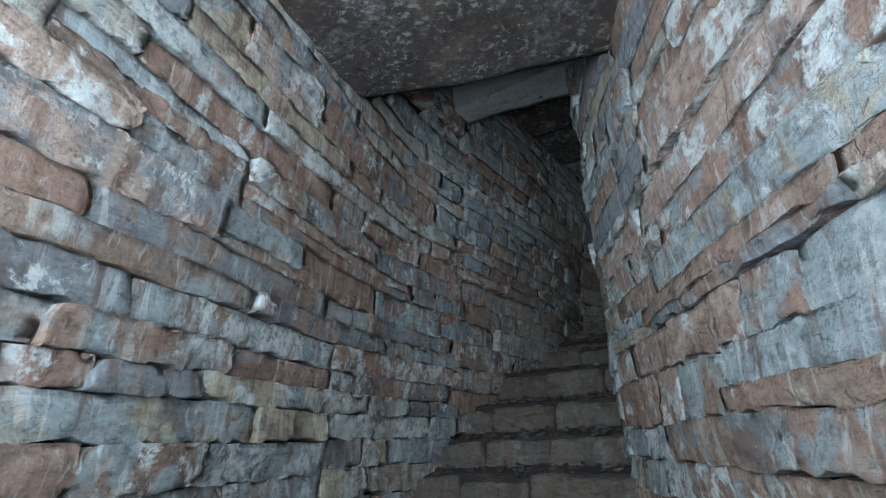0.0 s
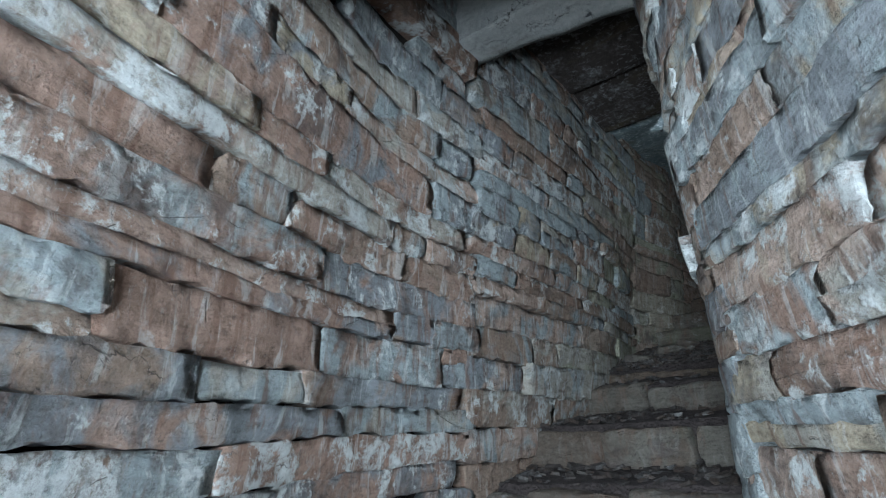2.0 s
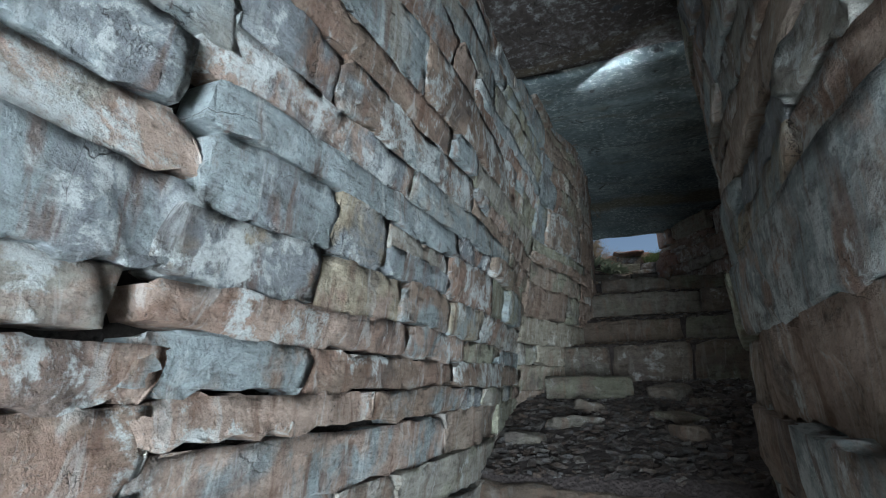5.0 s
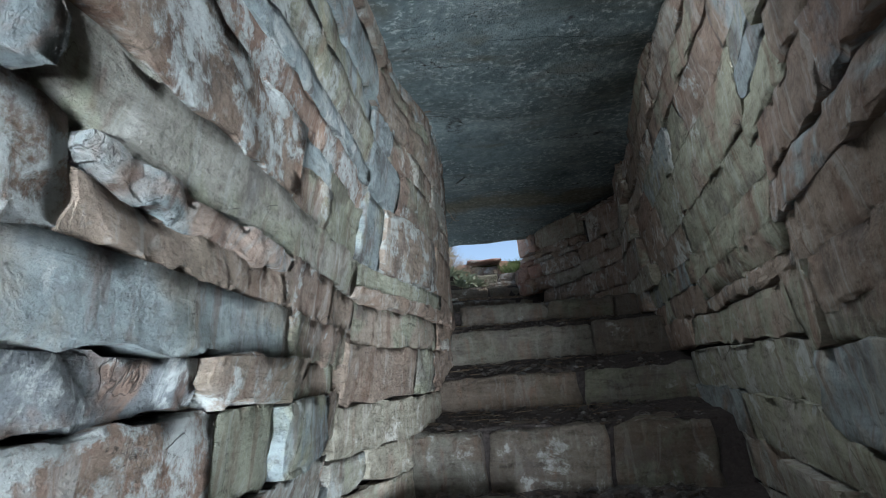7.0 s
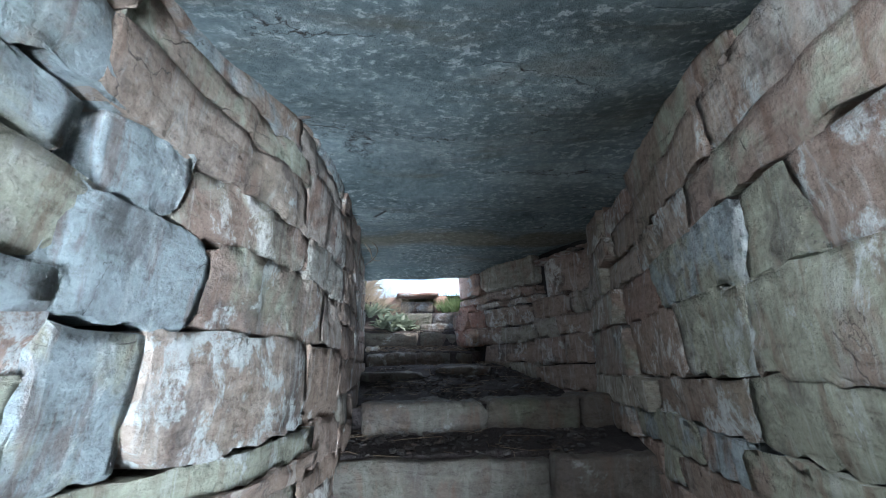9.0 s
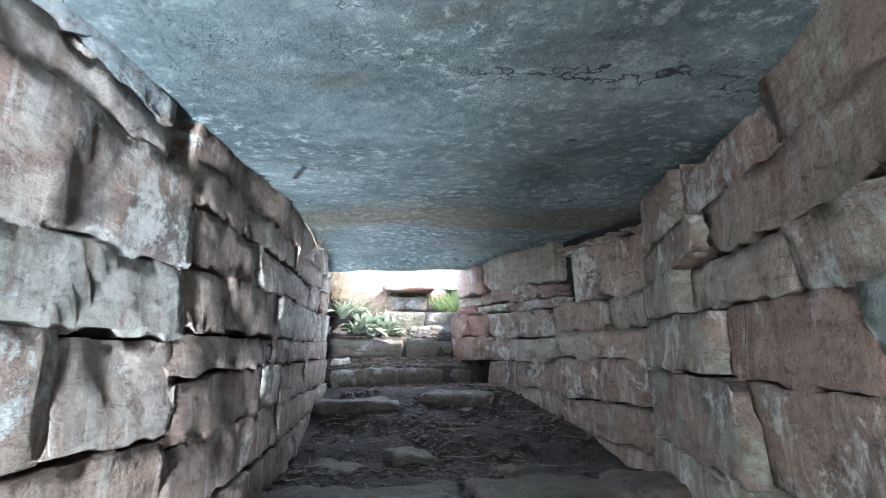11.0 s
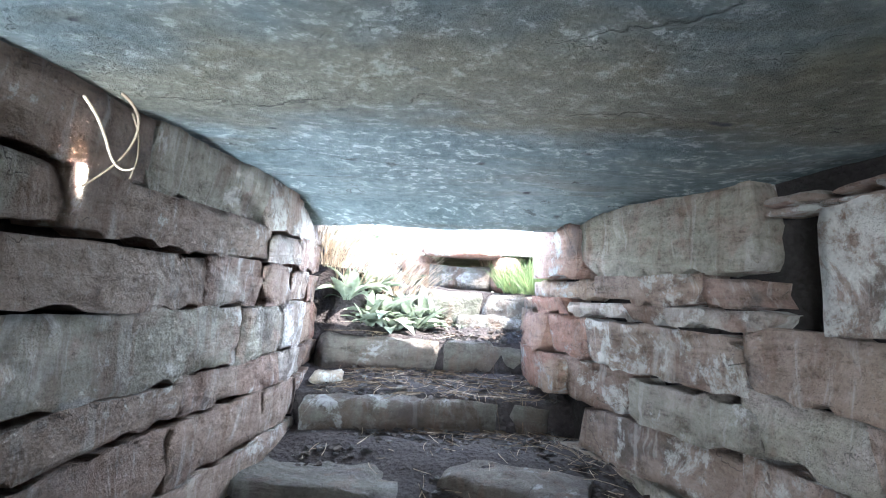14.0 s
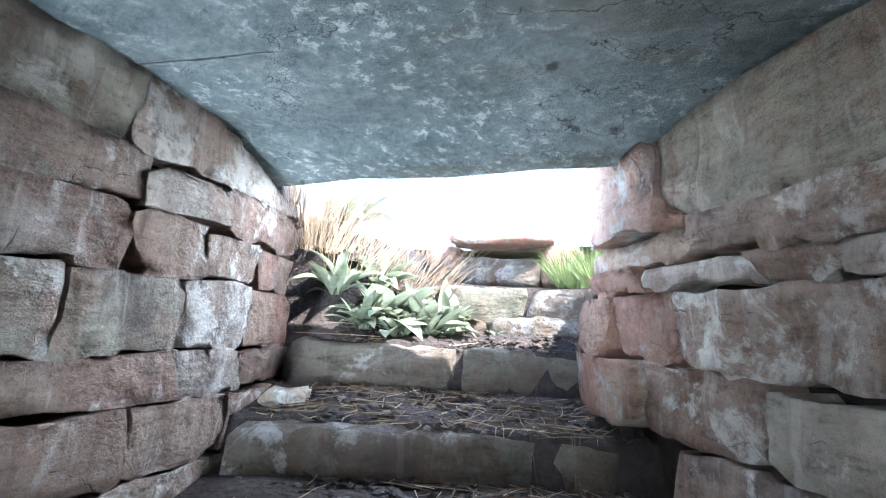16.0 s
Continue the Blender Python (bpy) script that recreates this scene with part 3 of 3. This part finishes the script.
for i, ((yl, yr, top, foot), (x0, x1, cuts)) in enumerate(zip(STEPS, SPANS)):
    stone_step(i, yl, yr, top, foot, cuts, x0, x1, 0.42, 0.08, 0.05 if i == 10 else 0.0)

# ---- ground outside ----
def build_ground():
    bm = bmesh.new()
    xs = sorted({*np.linspace(-4, 6, 41).round(3), -400, -150, -60, -25, -10, 12, 25, 60, 150, 400})
    ys = sorted({*np.linspace(-9.5, 14, 142).round(3), -400, -150, -60, -25, -12, 18, 30, 60, 150, 400})
    rows = []

    def height(x, y):
        z = 3.32 + 0.10 * noise.noise(Vector((x * 0.7, y * 0.7, 2)))
        if y < -6.2:
            z = -3.6 if y < -7.4 else 3.3 - 6.9 * (-6.2 - y) / 1.2
        if y > 8.5:
            z = 2.80 + 0.05 * noise.noise(Vector((x, y, 2))) + 0.02 * (y - 9)
        return z - 0.004 * max(0, math.hypot(x, y) - 40)

    for y in ys:
        rows.append([bm.verts.new((x, y, height(x, y))) for x in xs])
    for j in range(len(ys) - 1):
        for i in range(len(xs) - 1):
            xm, ym = 0.5 * (xs[i] + xs[i + 1]), 0.5 * (ys[j] + ys[j + 1])
            if -0.55 < xm < 1.2 and 8.4 < ym < 10.3:
                continue
            if -0.8 < xm < 2.3 and 8.3 < ym < 8.95:
                continue
            if -0.3 < xm < 1.3 and 1.6 < ym < 2.3:
                continue
            if -7.6 < ym < -6.2 and -0.3 < xm < 4.8:
                continue
            bm.faces.new([rows[j][i], rows[j][i + 1], rows[j + 1][i + 1], rows[j + 1][i]])
    ob = part("ground", bm, TURF)
    return tagged(ob, "dry grassy ground around and above the passage", "ground", kind="structure")


build_ground()

# ---- closing wall behind the start ----
def back_wall():
    bm = bmesh.new()
    for x0, x1, z0, z1 in ((-1.5, 1.35, -3.7, 1.9), (4.55, 6.2, -3.7, 1.9), (1.35, 4.55, 0.3, 1.9)):
        m = Matrix.Translation(((x0 + x1) / 2, -7.15, (z0 + z1) / 2)) @ Matrix.Diagonal((x1 - x0, 0.45, z1 - z0, 1))
        bmesh.ops.create_cube(bm, size=1, matrix=m)
    ob = part("wall_back", bm, STONE_LOW, smooth=False)
    return tagged(ob, "rough stone end wall with a wide doorway to daylight", "wall", kind="structure")


back_wall()


# ---- loose stones on the floor ----
def loose_stone(x, y, size, turn, tilt, label, mat=STONE_STEP_SHADED, sink=0.02, seed=0.0):
    bm = boulder(size, seed + x * 3 + y, (8, 7, 4), 0.04, 0.014)
    ob = part("loose_stone", bm, mat)
    ob.location = (x, y, floor_z(x, y) - sink)
    ob.rotation_euler = (radians(tilt), radians(tilt * 0.6), radians(turn))
    return tagged(ob, label, "stone", "loose stones on the floor")


FLAT = "flat grey stone slab half sunk in the dirt floor"
loose_stone(0.20, 7.98, (0.64, 0.42, 0.10), 8, 1, FLAT, STONE_STEP_SHADED, sink=0.075)
loose_stone(1.02, 8.12, (0.60, 0.40, 0.10), -14, -1, FLAT, STONE_STEP_SHADED, sink=0.075)
loose_stone(0.72, 7.08, (0.30, 0.24, 0.06), 30, 3, FLAT)
loose_stone(1.35, 6.75, (0.22, 0.18, 0.06), 50, 4, FLAT)
loose_stone(0.30, 6.85, (0.34, 0.22, 0.05), -20, 2, FLAT)
CHUNK = "broken angular stone lying on the stair"
rs = random.Random(4)
for x, y in ((0.15, -1.75), (0.55, -1.95), (0.92, -1.75), (1.15, -1.6), (0.1, -2.3), (0.45, -2.5), (0.8, -2.25), (1.2, -2.1), (0.0, 2.1), (0.3, 2.5), (0.35, 2.9), (1.1, 2.2), (1.25, 3.0), (1.05, 2.6), (1.0, 3.25)):
    loose_stone(x, y, (rs.uniform(0.16, 0.42), rs.uniform(0.14, 0.3), rs.uniform(0.06, 0.14)), rs.uniform(0, 180), rs.uniform(-10, 10), CHUNK, seed=rs.uniform(0, 50))
loose_stone(0.30, 3.32, (0.76, 0.30, 0.20), 4, 1, "long squared stone lying across the rubble", seed=21)
loose_stone(-0.10, 8.62, (0.16, 0.12, 0.06), 20, 4, "small bluish stone on the step beside dry stalks", STONE_LOW)


def chips(name, label, count, area, size, seed, flat=0.35):
    """Stone chips strewn on the floor, one mesh."""
    r = random.Random(seed)
    verts, faces = [], []
    x0, x1, y0, y1 = area
    while count:
        x, y = r.uniform(x0, x1), r.uniform(y0, y1)
        s = r.uniform(*size) * r.choice((0.5, 0.8, 1.0))
        z = floor_z(x, y) + s * flat * 0.35
        m = Matrix.Translation((x, y, z)) @ Euler((r.uniform(-0.4, 0.4), r.uniform(-0.4, 0.4), r.uniform(0, 6.3))).to_matrix().to_4x4()
        n0 = len(verts)
        for c in ((-1, -1, -1), (1, -1, -1), (1, 1, -1), (-1, 1, -1), (-1, -1, 1), (1, -1, 1), (1, 1, 1), (-1, 1, 1)):
            verts.append(m @ Vector((c[0] * s * r.uniform(0.35, 0.6), c[1] * s * r.uniform(0.25, 0.5), c[2] * s * flat * r.uniform(0.3, 0.5))))
        faces += [tuple(n0 + i for i in f) for f in ((0, 3, 2, 1), (4, 5, 6, 7), (0, 1, 5, 4), (1, 2, 6, 5), (2, 3, 7, 6), (3, 0, 4, 7))]
        count -= 1
    me = bpy.data.meshes.new(name)
    me.from_pydata(verts, [], faces)
    me.materials.append(STONE_CHIP)
    return tagged(new(name, me), label, "rubble", kind="stuff")


chips("stone_chips", "scattered grey and brown stone chips on the passage floor", 3600, (0.0, 2.0, 5.9, 8.4), (0.01, 0.04), 1)
chips("stone_rubble", "dark broken stone rubble covering the stair landing", 2600, (-0.3, 1.7, 1.5, 3.8), (0.02, 0.09), 2)
chips("step_grit", "small stones and grit lying on the treads", 1400, (-0.1, 1.9, 3.8, 5.9), (0.015, 0.06), 3)
chips("stair_rubble", "loose slabby rubble on the lower stair", 900, (-0.3, 1.4, -2.9, 1.4), (0.02, 0.12), 5)
chips("exit_grit", "grit and stone chips on the top steps", 1300, (-0.1, 1.2, 8.35, 9.6), (0.01, 0.045), 6)

chips("corner_rubble", "broken pale stones gathered along the foot of the wall", 110, (1.05, 1.95, 6.1, 8.0), (0.04, 0.11), 14)
chips("edge_rubble", "broken pale stones gathered along the foot of the wall", 70, (0.0, 0.35, 6.2, 8.2), (0.03, 0.09), 15)


def stalks(name, label, mat, count, area, length, thick, seed, up=0.0, lift=0.01, group=""):
    """Dry stalks as bent three-sided rods in one mesh."""
    r = random.Random(seed)
    verts, faces = [], []
    x0, x1, y0, y1 = area
    for _ in range(count):
        x, y = r.uniform(x0, x1), r.uniform(y0, y1)
        p = Vector((x, y, floor_z(x, y) + lift))
        a = r.uniform(0, 6.3)
        v = Vector((math.cos(a), math.sin(a), up * r.uniform(0.4, 1.4)))
        v.normalize()
        ln, n = r.uniform(*length), 5
        bend = Vector((r.uniform(-1, 1), r.uniform(-1, 1), -0.5 * up)) * 0.25
        side = v.cross(Vector((0.2, 0.1, 1))).normalized()
        rings = []
        for i in range(n + 1):
            w = thick * (1 - 0.6 * i / n)
            rings.append(len(verts))
            for c in range(3):
                ang = c * 2.094
                verts.append(p + side * w * math.cos(ang) + Vector((0, 0, 1)) * w * math.sin(ang))
            v = (v + bend * 0.5).normalized()
            p = p + v * ln / n
            if not up:
                p.z = max(p.z, floor_z(p.x, p.y) + lift)
        for a0, b0 in zip(rings, rings[1:]):
            for c in range(3):
                d = (c + 1) % 3
                faces.append((a0 + c, a0 + d, b0 + d, b0 + c))
    me = bpy.data.meshes.new(name)
    me.from_pydata(verts, [], faces)
    me.materials.append(mat)
    return tagged(new(name, me), label, "dry stalks", group, "stuff")


stalks("dry_stalks", "brown dry stalks strewn over the top steps", TWIG, 190, (-0.05, 1.1, 8.45, 9.0), (0.05, 0.26), 0.003, 1)
stalks("pale_stalks", "pale dry straw strewn over the top steps", STRAW, 130, (-0.05, 1.15, 8.4, 9.1), (0.04, 0.2), 0.0022, 9)
stalks("floor_stalks", "short dry stalks on the dirt floor", STRAW, 300, (0.05, 1.8, 6.3, 8.3), (0.03, 0.16), 0.0022, 2)
stalks("corner_straw", "pale straw caught in the wall corner", STRAW, 40, (1.2, 1.5, 8.2, 8.6), (0.04, 0.14), 0.0016, 3, 0.3)
stalks("landing_twigs", "dark twigs among the rubble", TWIG, 90, (-0.2, 1.4, 3.8, 5.8), (0.06, 0.4), 0.003, 4)


# ---- plants outside the exit ----
def leaf_mesh(ln, wd, droop, seed):
    bm = bmesh.new()
    n, rows = 8, []
    for i in range(n + 1):
        t = i / n
        w = wd * (math.sin(math.pi * min(1, t * 0.94 + 0.06)) ** 0.8) * (0.35 + 0.65 * min(1.0, t * 2.2))
        y = ln * t * (1 - 0.25 * droop * t)
        z = ln * (0.45 * t - droop * t * t)
        rows.append([bm.verts.new((x * w, y, z + abs(x) * w * 0.35)) for x in (-1, -0.5, 0, 0.5, 1)])
    for a, b in zip(rows, rows[1:]):
        for i in range(4):
            bm.faces.new([a[i], a[i + 1], b[i + 1], b[i]])
    return mesh_of("leaf", bm, LEAF)


LEAVES = [leaf_mesh(1.0, w, d, i) for i, (w, d) in enumerate(((0.13, 0.35), (0.16, 0.5), (0.11, 0.2), (0.15, 0.65)))]


def leafy_plant(x, y, z, count, size, seed):
    r = random.Random(seed)
    base = thing("leafy_plant", "grey-green rosette plant with long soft leaves", "plant", "plants beside the steps", "", (x, y, z))
    for i in range(count):
        ob = new("leaf", r.choice(LEAVES))
        ob.parent = base
        s = size * r.uniform(0.6, 1.15)
        ob.location = (r.uniform(-0.03, 0.03), r.uniform(-0.03, 0.03), 0.0)
        ob.rotation_euler = (radians(r.uniform(5, 55)), radians(r.uniform(-20, 20)), i * 2.4 + r.uniform(-0.4, 0.4))
        ob.scale = (s, s, s)
    return base


rp = random.Random(8)
for i, (x, y) in enumerate(((-0.18, 9.08), (-0.02, 9.08), (0.12, 9.18), (0.24, 9.26), (-0.08, 9.33), (0.07, 9.38), (-0.26, 9.25), (0.2, 9.42), (0.3, 9.4), (0.02, 9.22))):
    leafy_plant(x, y, floor_z(x, y) + 0.0, rp.choice((26, 32, 38)), rp.uniform(0.24, 0.36), 30 + i)
for x, y, z, s in ((0.05, 9.9, 2.52, 0.15), (0.22, 10.0, 2.55, 0.16), (-0.15, 9.95, 2.52, 0.18), (0.35, 9.95, 2.53, 0.12), (-0.3, 9.6, 2.4, 0.2), (0.52, 9.5, 2.19, 0.12)):
    leafy_plant(x, y, z, 16, s, int(x * 100) + 300)


def tuft(name, label, mat, x, y, z, count, length, spread, seed, lean=(0, 0), wide=0.004):
    """A clump of narrow blades, one mesh."""
    r = random.Random(seed)
    verts, faces = [], []
    for _ in range(count):
        a = r.uniform(0, 6.3)
        rad = spread * math.sqrt(r.random())
        p = Vector((x + rad * math.cos(a), y + rad * math.sin(a), z))
        v = Vector((math.cos(a) * 0.35 + lean[0] + r.uniform(-0.25, 0.25), math.sin(a) * 0.35 + lean[1] + r.uniform(-0.25, 0.25), 1)).normalized()
        ln, n = r.uniform(0.5, 1.0) * length, 5
        side = v.cross(Vector((math.cos(a * 3), math.sin(a * 3), 0.1))).normalized()
        droop = r.uniform(0.1, 0.5)
        for i in range(n + 1):
            w = wide * (1 - i / n) + 0.0004
            verts += [p - side * w, p + side * w]
            v = (v + Vector((v.x, v.y, -0.6)) * droop / n).normalized()
            p = p + v * ln / n
            if i:
                m = len(verts)
                faces.append((m - 4, m - 3, m - 1, m - 2))
    me = bpy.data.meshes.new(name)
    me.from_pydata(verts, [], faces)
    me.materials.append(mat)
    return tagged(new(name, me), label, "grass", "grass outside the exit", "stuff")


GREEN_LABEL, DRY_LABEL = "fresh green grass tuft at the path edge", "dry yellow grass hanging over the wall top"
for i, (x, y, z) in enumerate(((0.85, 9.75, 2.50), (0.95, 9.85, 2.52), (0.78, 9.95, 2.54), (0.9, 10.1, 2.6), (1.0, 9.6, 2.5))):
    tuft("grass_tuft", GREEN_LABEL, GRASS, x, y, z, 130, 0.26, 0.07, 50 + i, (-0.1, -0.1))
for i, (x, y, z) in enumerate(((-0.28, 9.1, 2.62), (-0.32, 9.3, 2.6), (-0.25, 9.45, 2.55), (-0.35, 9.6, 2.62), (-0.1, 9.55, 2.42), (-0.3, 8.95, 2.72), (-0.4, 9.75, 2.7), (0.0, 10.15, 2.66), (-0.2, 10.3, 2.7), (-0.22, 9.0, 2.6), (-0.18, 9.2, 2.5), (-0.15, 9.4, 2.45), (-0.3, 9.2, 2.72), (0.05, 9.6, 2.42), (-0.26, 8.9, 2.78))):
    tuft("dry_grass_tuft", DRY_LABEL, STRAW, x, y, z, 75, 0.40, 0.14, 70 + i, (0.4, -0.25), 0.0025)
rt = random.Random(3)
for i in range(34):
    x, y = rt.uniform(-2.0, 2.4), rt.uniform(10.4, 13.5)
    tuft("dry_grass_tuft", "dry yellow grass on the ground beyond the steps", STRAW if rt.random() < 0.75 else GRASS, x, y, 2.78, 70, 0.22, 0.16, 120 + i)


# ---- the lintel stone beyond the steps ----
def far_slab():
    bm = boulder((0.62, 0.5, 0.055), 5.0, (8, 6, 2), 0.02, 0.02)
    ob = part("stone_slab", bm, STONE_SUN)
    ob.location, ob.rotation_euler = (0.40, 10.05, 2.77), (radians(2), 0, radians(8))
    tagged(ob, "flat overhanging stone slab bridging the gap at the top of the steps", "stone slab")
    for x in (0.04, 0.76):
        bm = boulder((0.24, 0.4, 0.28), 7.0 + x, (4, 4, 3), 0.02, 0.03)
        pier = part("loose_stone", bm, STONE_SUN)
        pier.location = (x, 10.12, 2.50)
        tagged(pier, "blocky sunlit stone carrying the flat slab", "stone", "stones under the slab")


far_slab()
fill = part("loose_stone", boulder((0.5, 0.3, 0.20), 3.0, (6, 4, 3), 0.03, 0.02), STONE_STEP_SHADED)
fill.location = (0.40, 10.04, 2.50)
tagged(fill, "grey block set back beneath the flat slab", "stone", "stones under the slab")


# ---- hanging roots at the left wall's top ----
def root(points, thick, mat, label):
    cu = bpy.data.curves.new("root", "CURVE")
    cu.dimensions, cu.bevel_depth, cu.bevel_resolution, cu.resolution_u = "3D", thick, 2, 6
    sp = cu.splines.new("NURBS")
    sp.points.add(len(points) - 1)
    for i, (q, c) in enumerate(zip(sp.points, points)):
        q.co = (*c, 1)
        q.radius = 1.0 - 0.6 * i / len(points)
    sp.use_endpoint_u = True
    cu.materials.append(mat)
    tmp = new("root_curve", cu)
    me = bpy.data.meshes.new_from_object(tmp.evaluated_get(bpy.context.evaluated_depsgraph_get()))
    bpy.data.objects.remove(tmp)
    return tagged(new("root", me), label, "root", "roots hanging from the roof joint")


root([(0.10, 6.70, 2.86), (0.15, 6.71, 2.80), (0.16, 6.72, 2.72), (0.20, 6.72, 2.69), (0.24, 6.71, 2.70)], 0.0042, STRAW, "pale dry root hanging from the roof joint")
root([(0.16, 6.74, 2.88), (0.22, 6.74, 2.84), (0.22, 6.74, 2.76), (0.16, 6.73, 2.70), (0.10, 6.72, 2.66)], 0.004, TWIG, "thin dark root curling out of the roof joint")
root([(0.12, 6.82, 2.86), (0.16, 6.82, 2.79), (0.15, 6.82, 2.74), (0.13, 6.82, 2.70)], 0.003, TWIG, "thin dark root curling out of the roof joint")

# ---- masonry: the walls' stones, last ----
def mats_left(y, z, rnd):
    if y > 8.6 and z > 2.05:
        return STONE_SUN
    k = y + rnd.uniform(-1.0, 1.0)
    return STONE_LOW if k < 1.4 else STONE_MID if k < 4.2 else STONE_TOP


def mats_right(y, z, rnd):
    if y > 8.52 and z > 2.0:
        return STONE_SUN
    k = y + rnd.uniform(-1.0, 1.0)
    return STONE_LOW if k < 0.4 else STONE_MID if k < 5.2 else STONE_TOP


# stretches of each wall: from y, to y, heights of the bed joints, upright joints by course
LOW = [-3.9, -3.62, -3.38, -3.12, -2.9, -2.68, -2.46, -2.25, -2.02, -1.82]
LEFT_RUNS = [(-6.9, -1.0, LOW + [-1.62, -1.43, -1.30, -1.14, -0.96, -0.83, -0.67, -0.45, -0.27, -0.09, 0.08, 0.23, 0.38, 0.64, 0.80, 1.0, 1.18, 1.40, 1.6, 1.85, 2.1, 2.35], {}),
             (-1.0, 2.95, LOW + [-1.6, -1.38, -1.15, -0.95, -0.70, -0.48, -0.24, -0.02, 0.11, 0.26, 0.38, 0.58, 0.81, 0.94, 1.10, 1.28, 1.44, 1.72, 1.97, 2.17, 2.32, 2.52, 2.75], {}),
             (2.95, 5.1, [-0.2, 0.05, 0.28, 0.5, 0.75, 1.04, 1.27, 1.48, 1.85, 2.14, 2.34, 2.64, 2.95], {7: (3.3, 4.4), 8: (3.5, 4.6), 9: (3.3, 4.3)}),
             (5.1, 8.9, [0.9, 1.15, 1.4, 1.60, 1.80, 2.01, 2.15, 2.38, 2.56, 2.72, 2.95],
              {4: (6.4, 7.3, 7.95, 8.4), 5: (6.2, 7.35, 8.1, 8.5), 6: (6.3, 7.7, 8.1, 8.5), 7: (5.9, 7.42, 7.9, 8.2, 8.55), 8: (5.6, 6.75, 7.92, 8.3), 9: (5.6, 6.4, 7.05, 7.85)})]
RIGHT_RUNS = [(-6.9, -1.35, LOW + [-1.61, -1.32, -1.08, -0.91, -0.72, -0.50, -0.28, 0.03, 0.22, 0.5, 0.72, 0.95, 1.2, 1.5, 1.8, 2.1, 2.35], {}),
              (-1.35, 2.2, LOW + [-1.55, -1.2, -0.95, -0.7, -0.36, -0.21, 0.02, 0.28, 0.57, 0.85, 1.1, 1.26, 1.42, 1.60, 1.76, 2.0, 2.24, 2.5, 2.75], {}),
              (2.2, 6.52, [-0.4, -0.1, 0.15, 0.4, 0.65, 0.91, 1.10, 1.29, 1.45, 1.66, 1.98, 2.24, 2.42, 2.62, 2.95], {9: (3.55, 4.3, 5.3), 10: (3.5, 4.6, 5.5), 11: (3.9, 4.9, 5.8), 13: (4.9, 5.75)}),
              (6.52, 7.72, [0.95, 1.25, 1.5, 1.74, 2.01, 2.21, 2.43, 2.95], {4: (7.3,), 5: (7.12,)}),
              (7.72, 10.0, [1.0, 1.25, 1.5, 1.76, 1.98, 2.19, 2.41, 2.49, 2.60, 2.95],
               {3: (8.5,), 4: (8.22, 8.62), 5: (8.47, 8.8, 9.15), 6: (8.05, 8.23, 8.6, 9.1), 7: (7.9, 8.4, 9.1), 8: (8.52, 9.0)})]


def top_left(y):
    """The left wall runs up against the great slab."""
    return roof_z(y) + 0.012 + max(0.0, 4.8 - y) * 0.4 if y < 8.75 else 3.0


def top_right(y):
    """How high the right wall's uppermost stones reach: a broken top with a hollow above it on either side of one upright stone."""
    return 2.80 if 4.92 < y < 5.75 or 6.54 < y < 7.70 else roof_z(y) + 0.02 + max(0.0, 4.8 - y) * 0.4 if y < 8.75 else 3.0


def even(y):
    return 0.0


def corner(y):
    """The right wall steps back just past this stretch."""
    return 0.07 if 5.4 < y < 6.52 else 0.045 if 8.74 < y < 9.3 else 0.0


for side, face, runs, mats, cuts, seed, top, jut in (("left", left, LEFT_RUNS, mats_left, (-6.9, -2.6, -0.4, 2.0, 5.2, 8.9), 20, top_left, even),
                                                     ("right", right, RIGHT_RUNS, mats_right, (-6.9, -2.2, 0.4, 3.2, 8.85, 10.0), 31, top_right, corner)):
    owners = []
    for i in range(5):
        y0, y1 = cuts[i], cuts[i + 1]
        zlo = min(floor_z(0.5, y0), floor_z(0.5, y1)) - 0.5
        zhi = max(roof_z(y0), roof_z(y1)) + 0.25 if i < 4 else (2.95 if side == "left" else 2.5)
        wall = core(face, f"wall_{side}_{i + 1}", y0, y1, zlo, zhi)
        owners.append((y1, tagged(wall, "drystone passage wall of weathered red, grey and brown sandstone", "wall", kind="structure")))
    for n, (y0, y1, zs, joints) in enumerate(runs):
        lay_wall(face, zs, y0, y1, owners, seed + 7 * n, mats, joints, top, jut)
    if side == "right":
        packing = random.Random(12)
        for _ in range(22):
            y = packing.uniform(6.62, 7.64)
            chip = part("stone", boulder((packing.uniform(0.10, 0.26), 0.16, packing.uniform(0.012, 0.03)), packing.uniform(0, 50), (6, 3, 2), 0.012, 0.008), STONE_TOP, owners[3][1])
            chip.location = face.place(face.s_at(y), 2.775 + packing.uniform(0.0, 0.055), -0.085 - packing.uniform(0.0, 0.03))
            chip.rotation_euler = (packing.uniform(-0.12, 0.12), packing.uniform(-0.12, 0.12), 1.85 + packing.uniform(-0.2, 0.2))
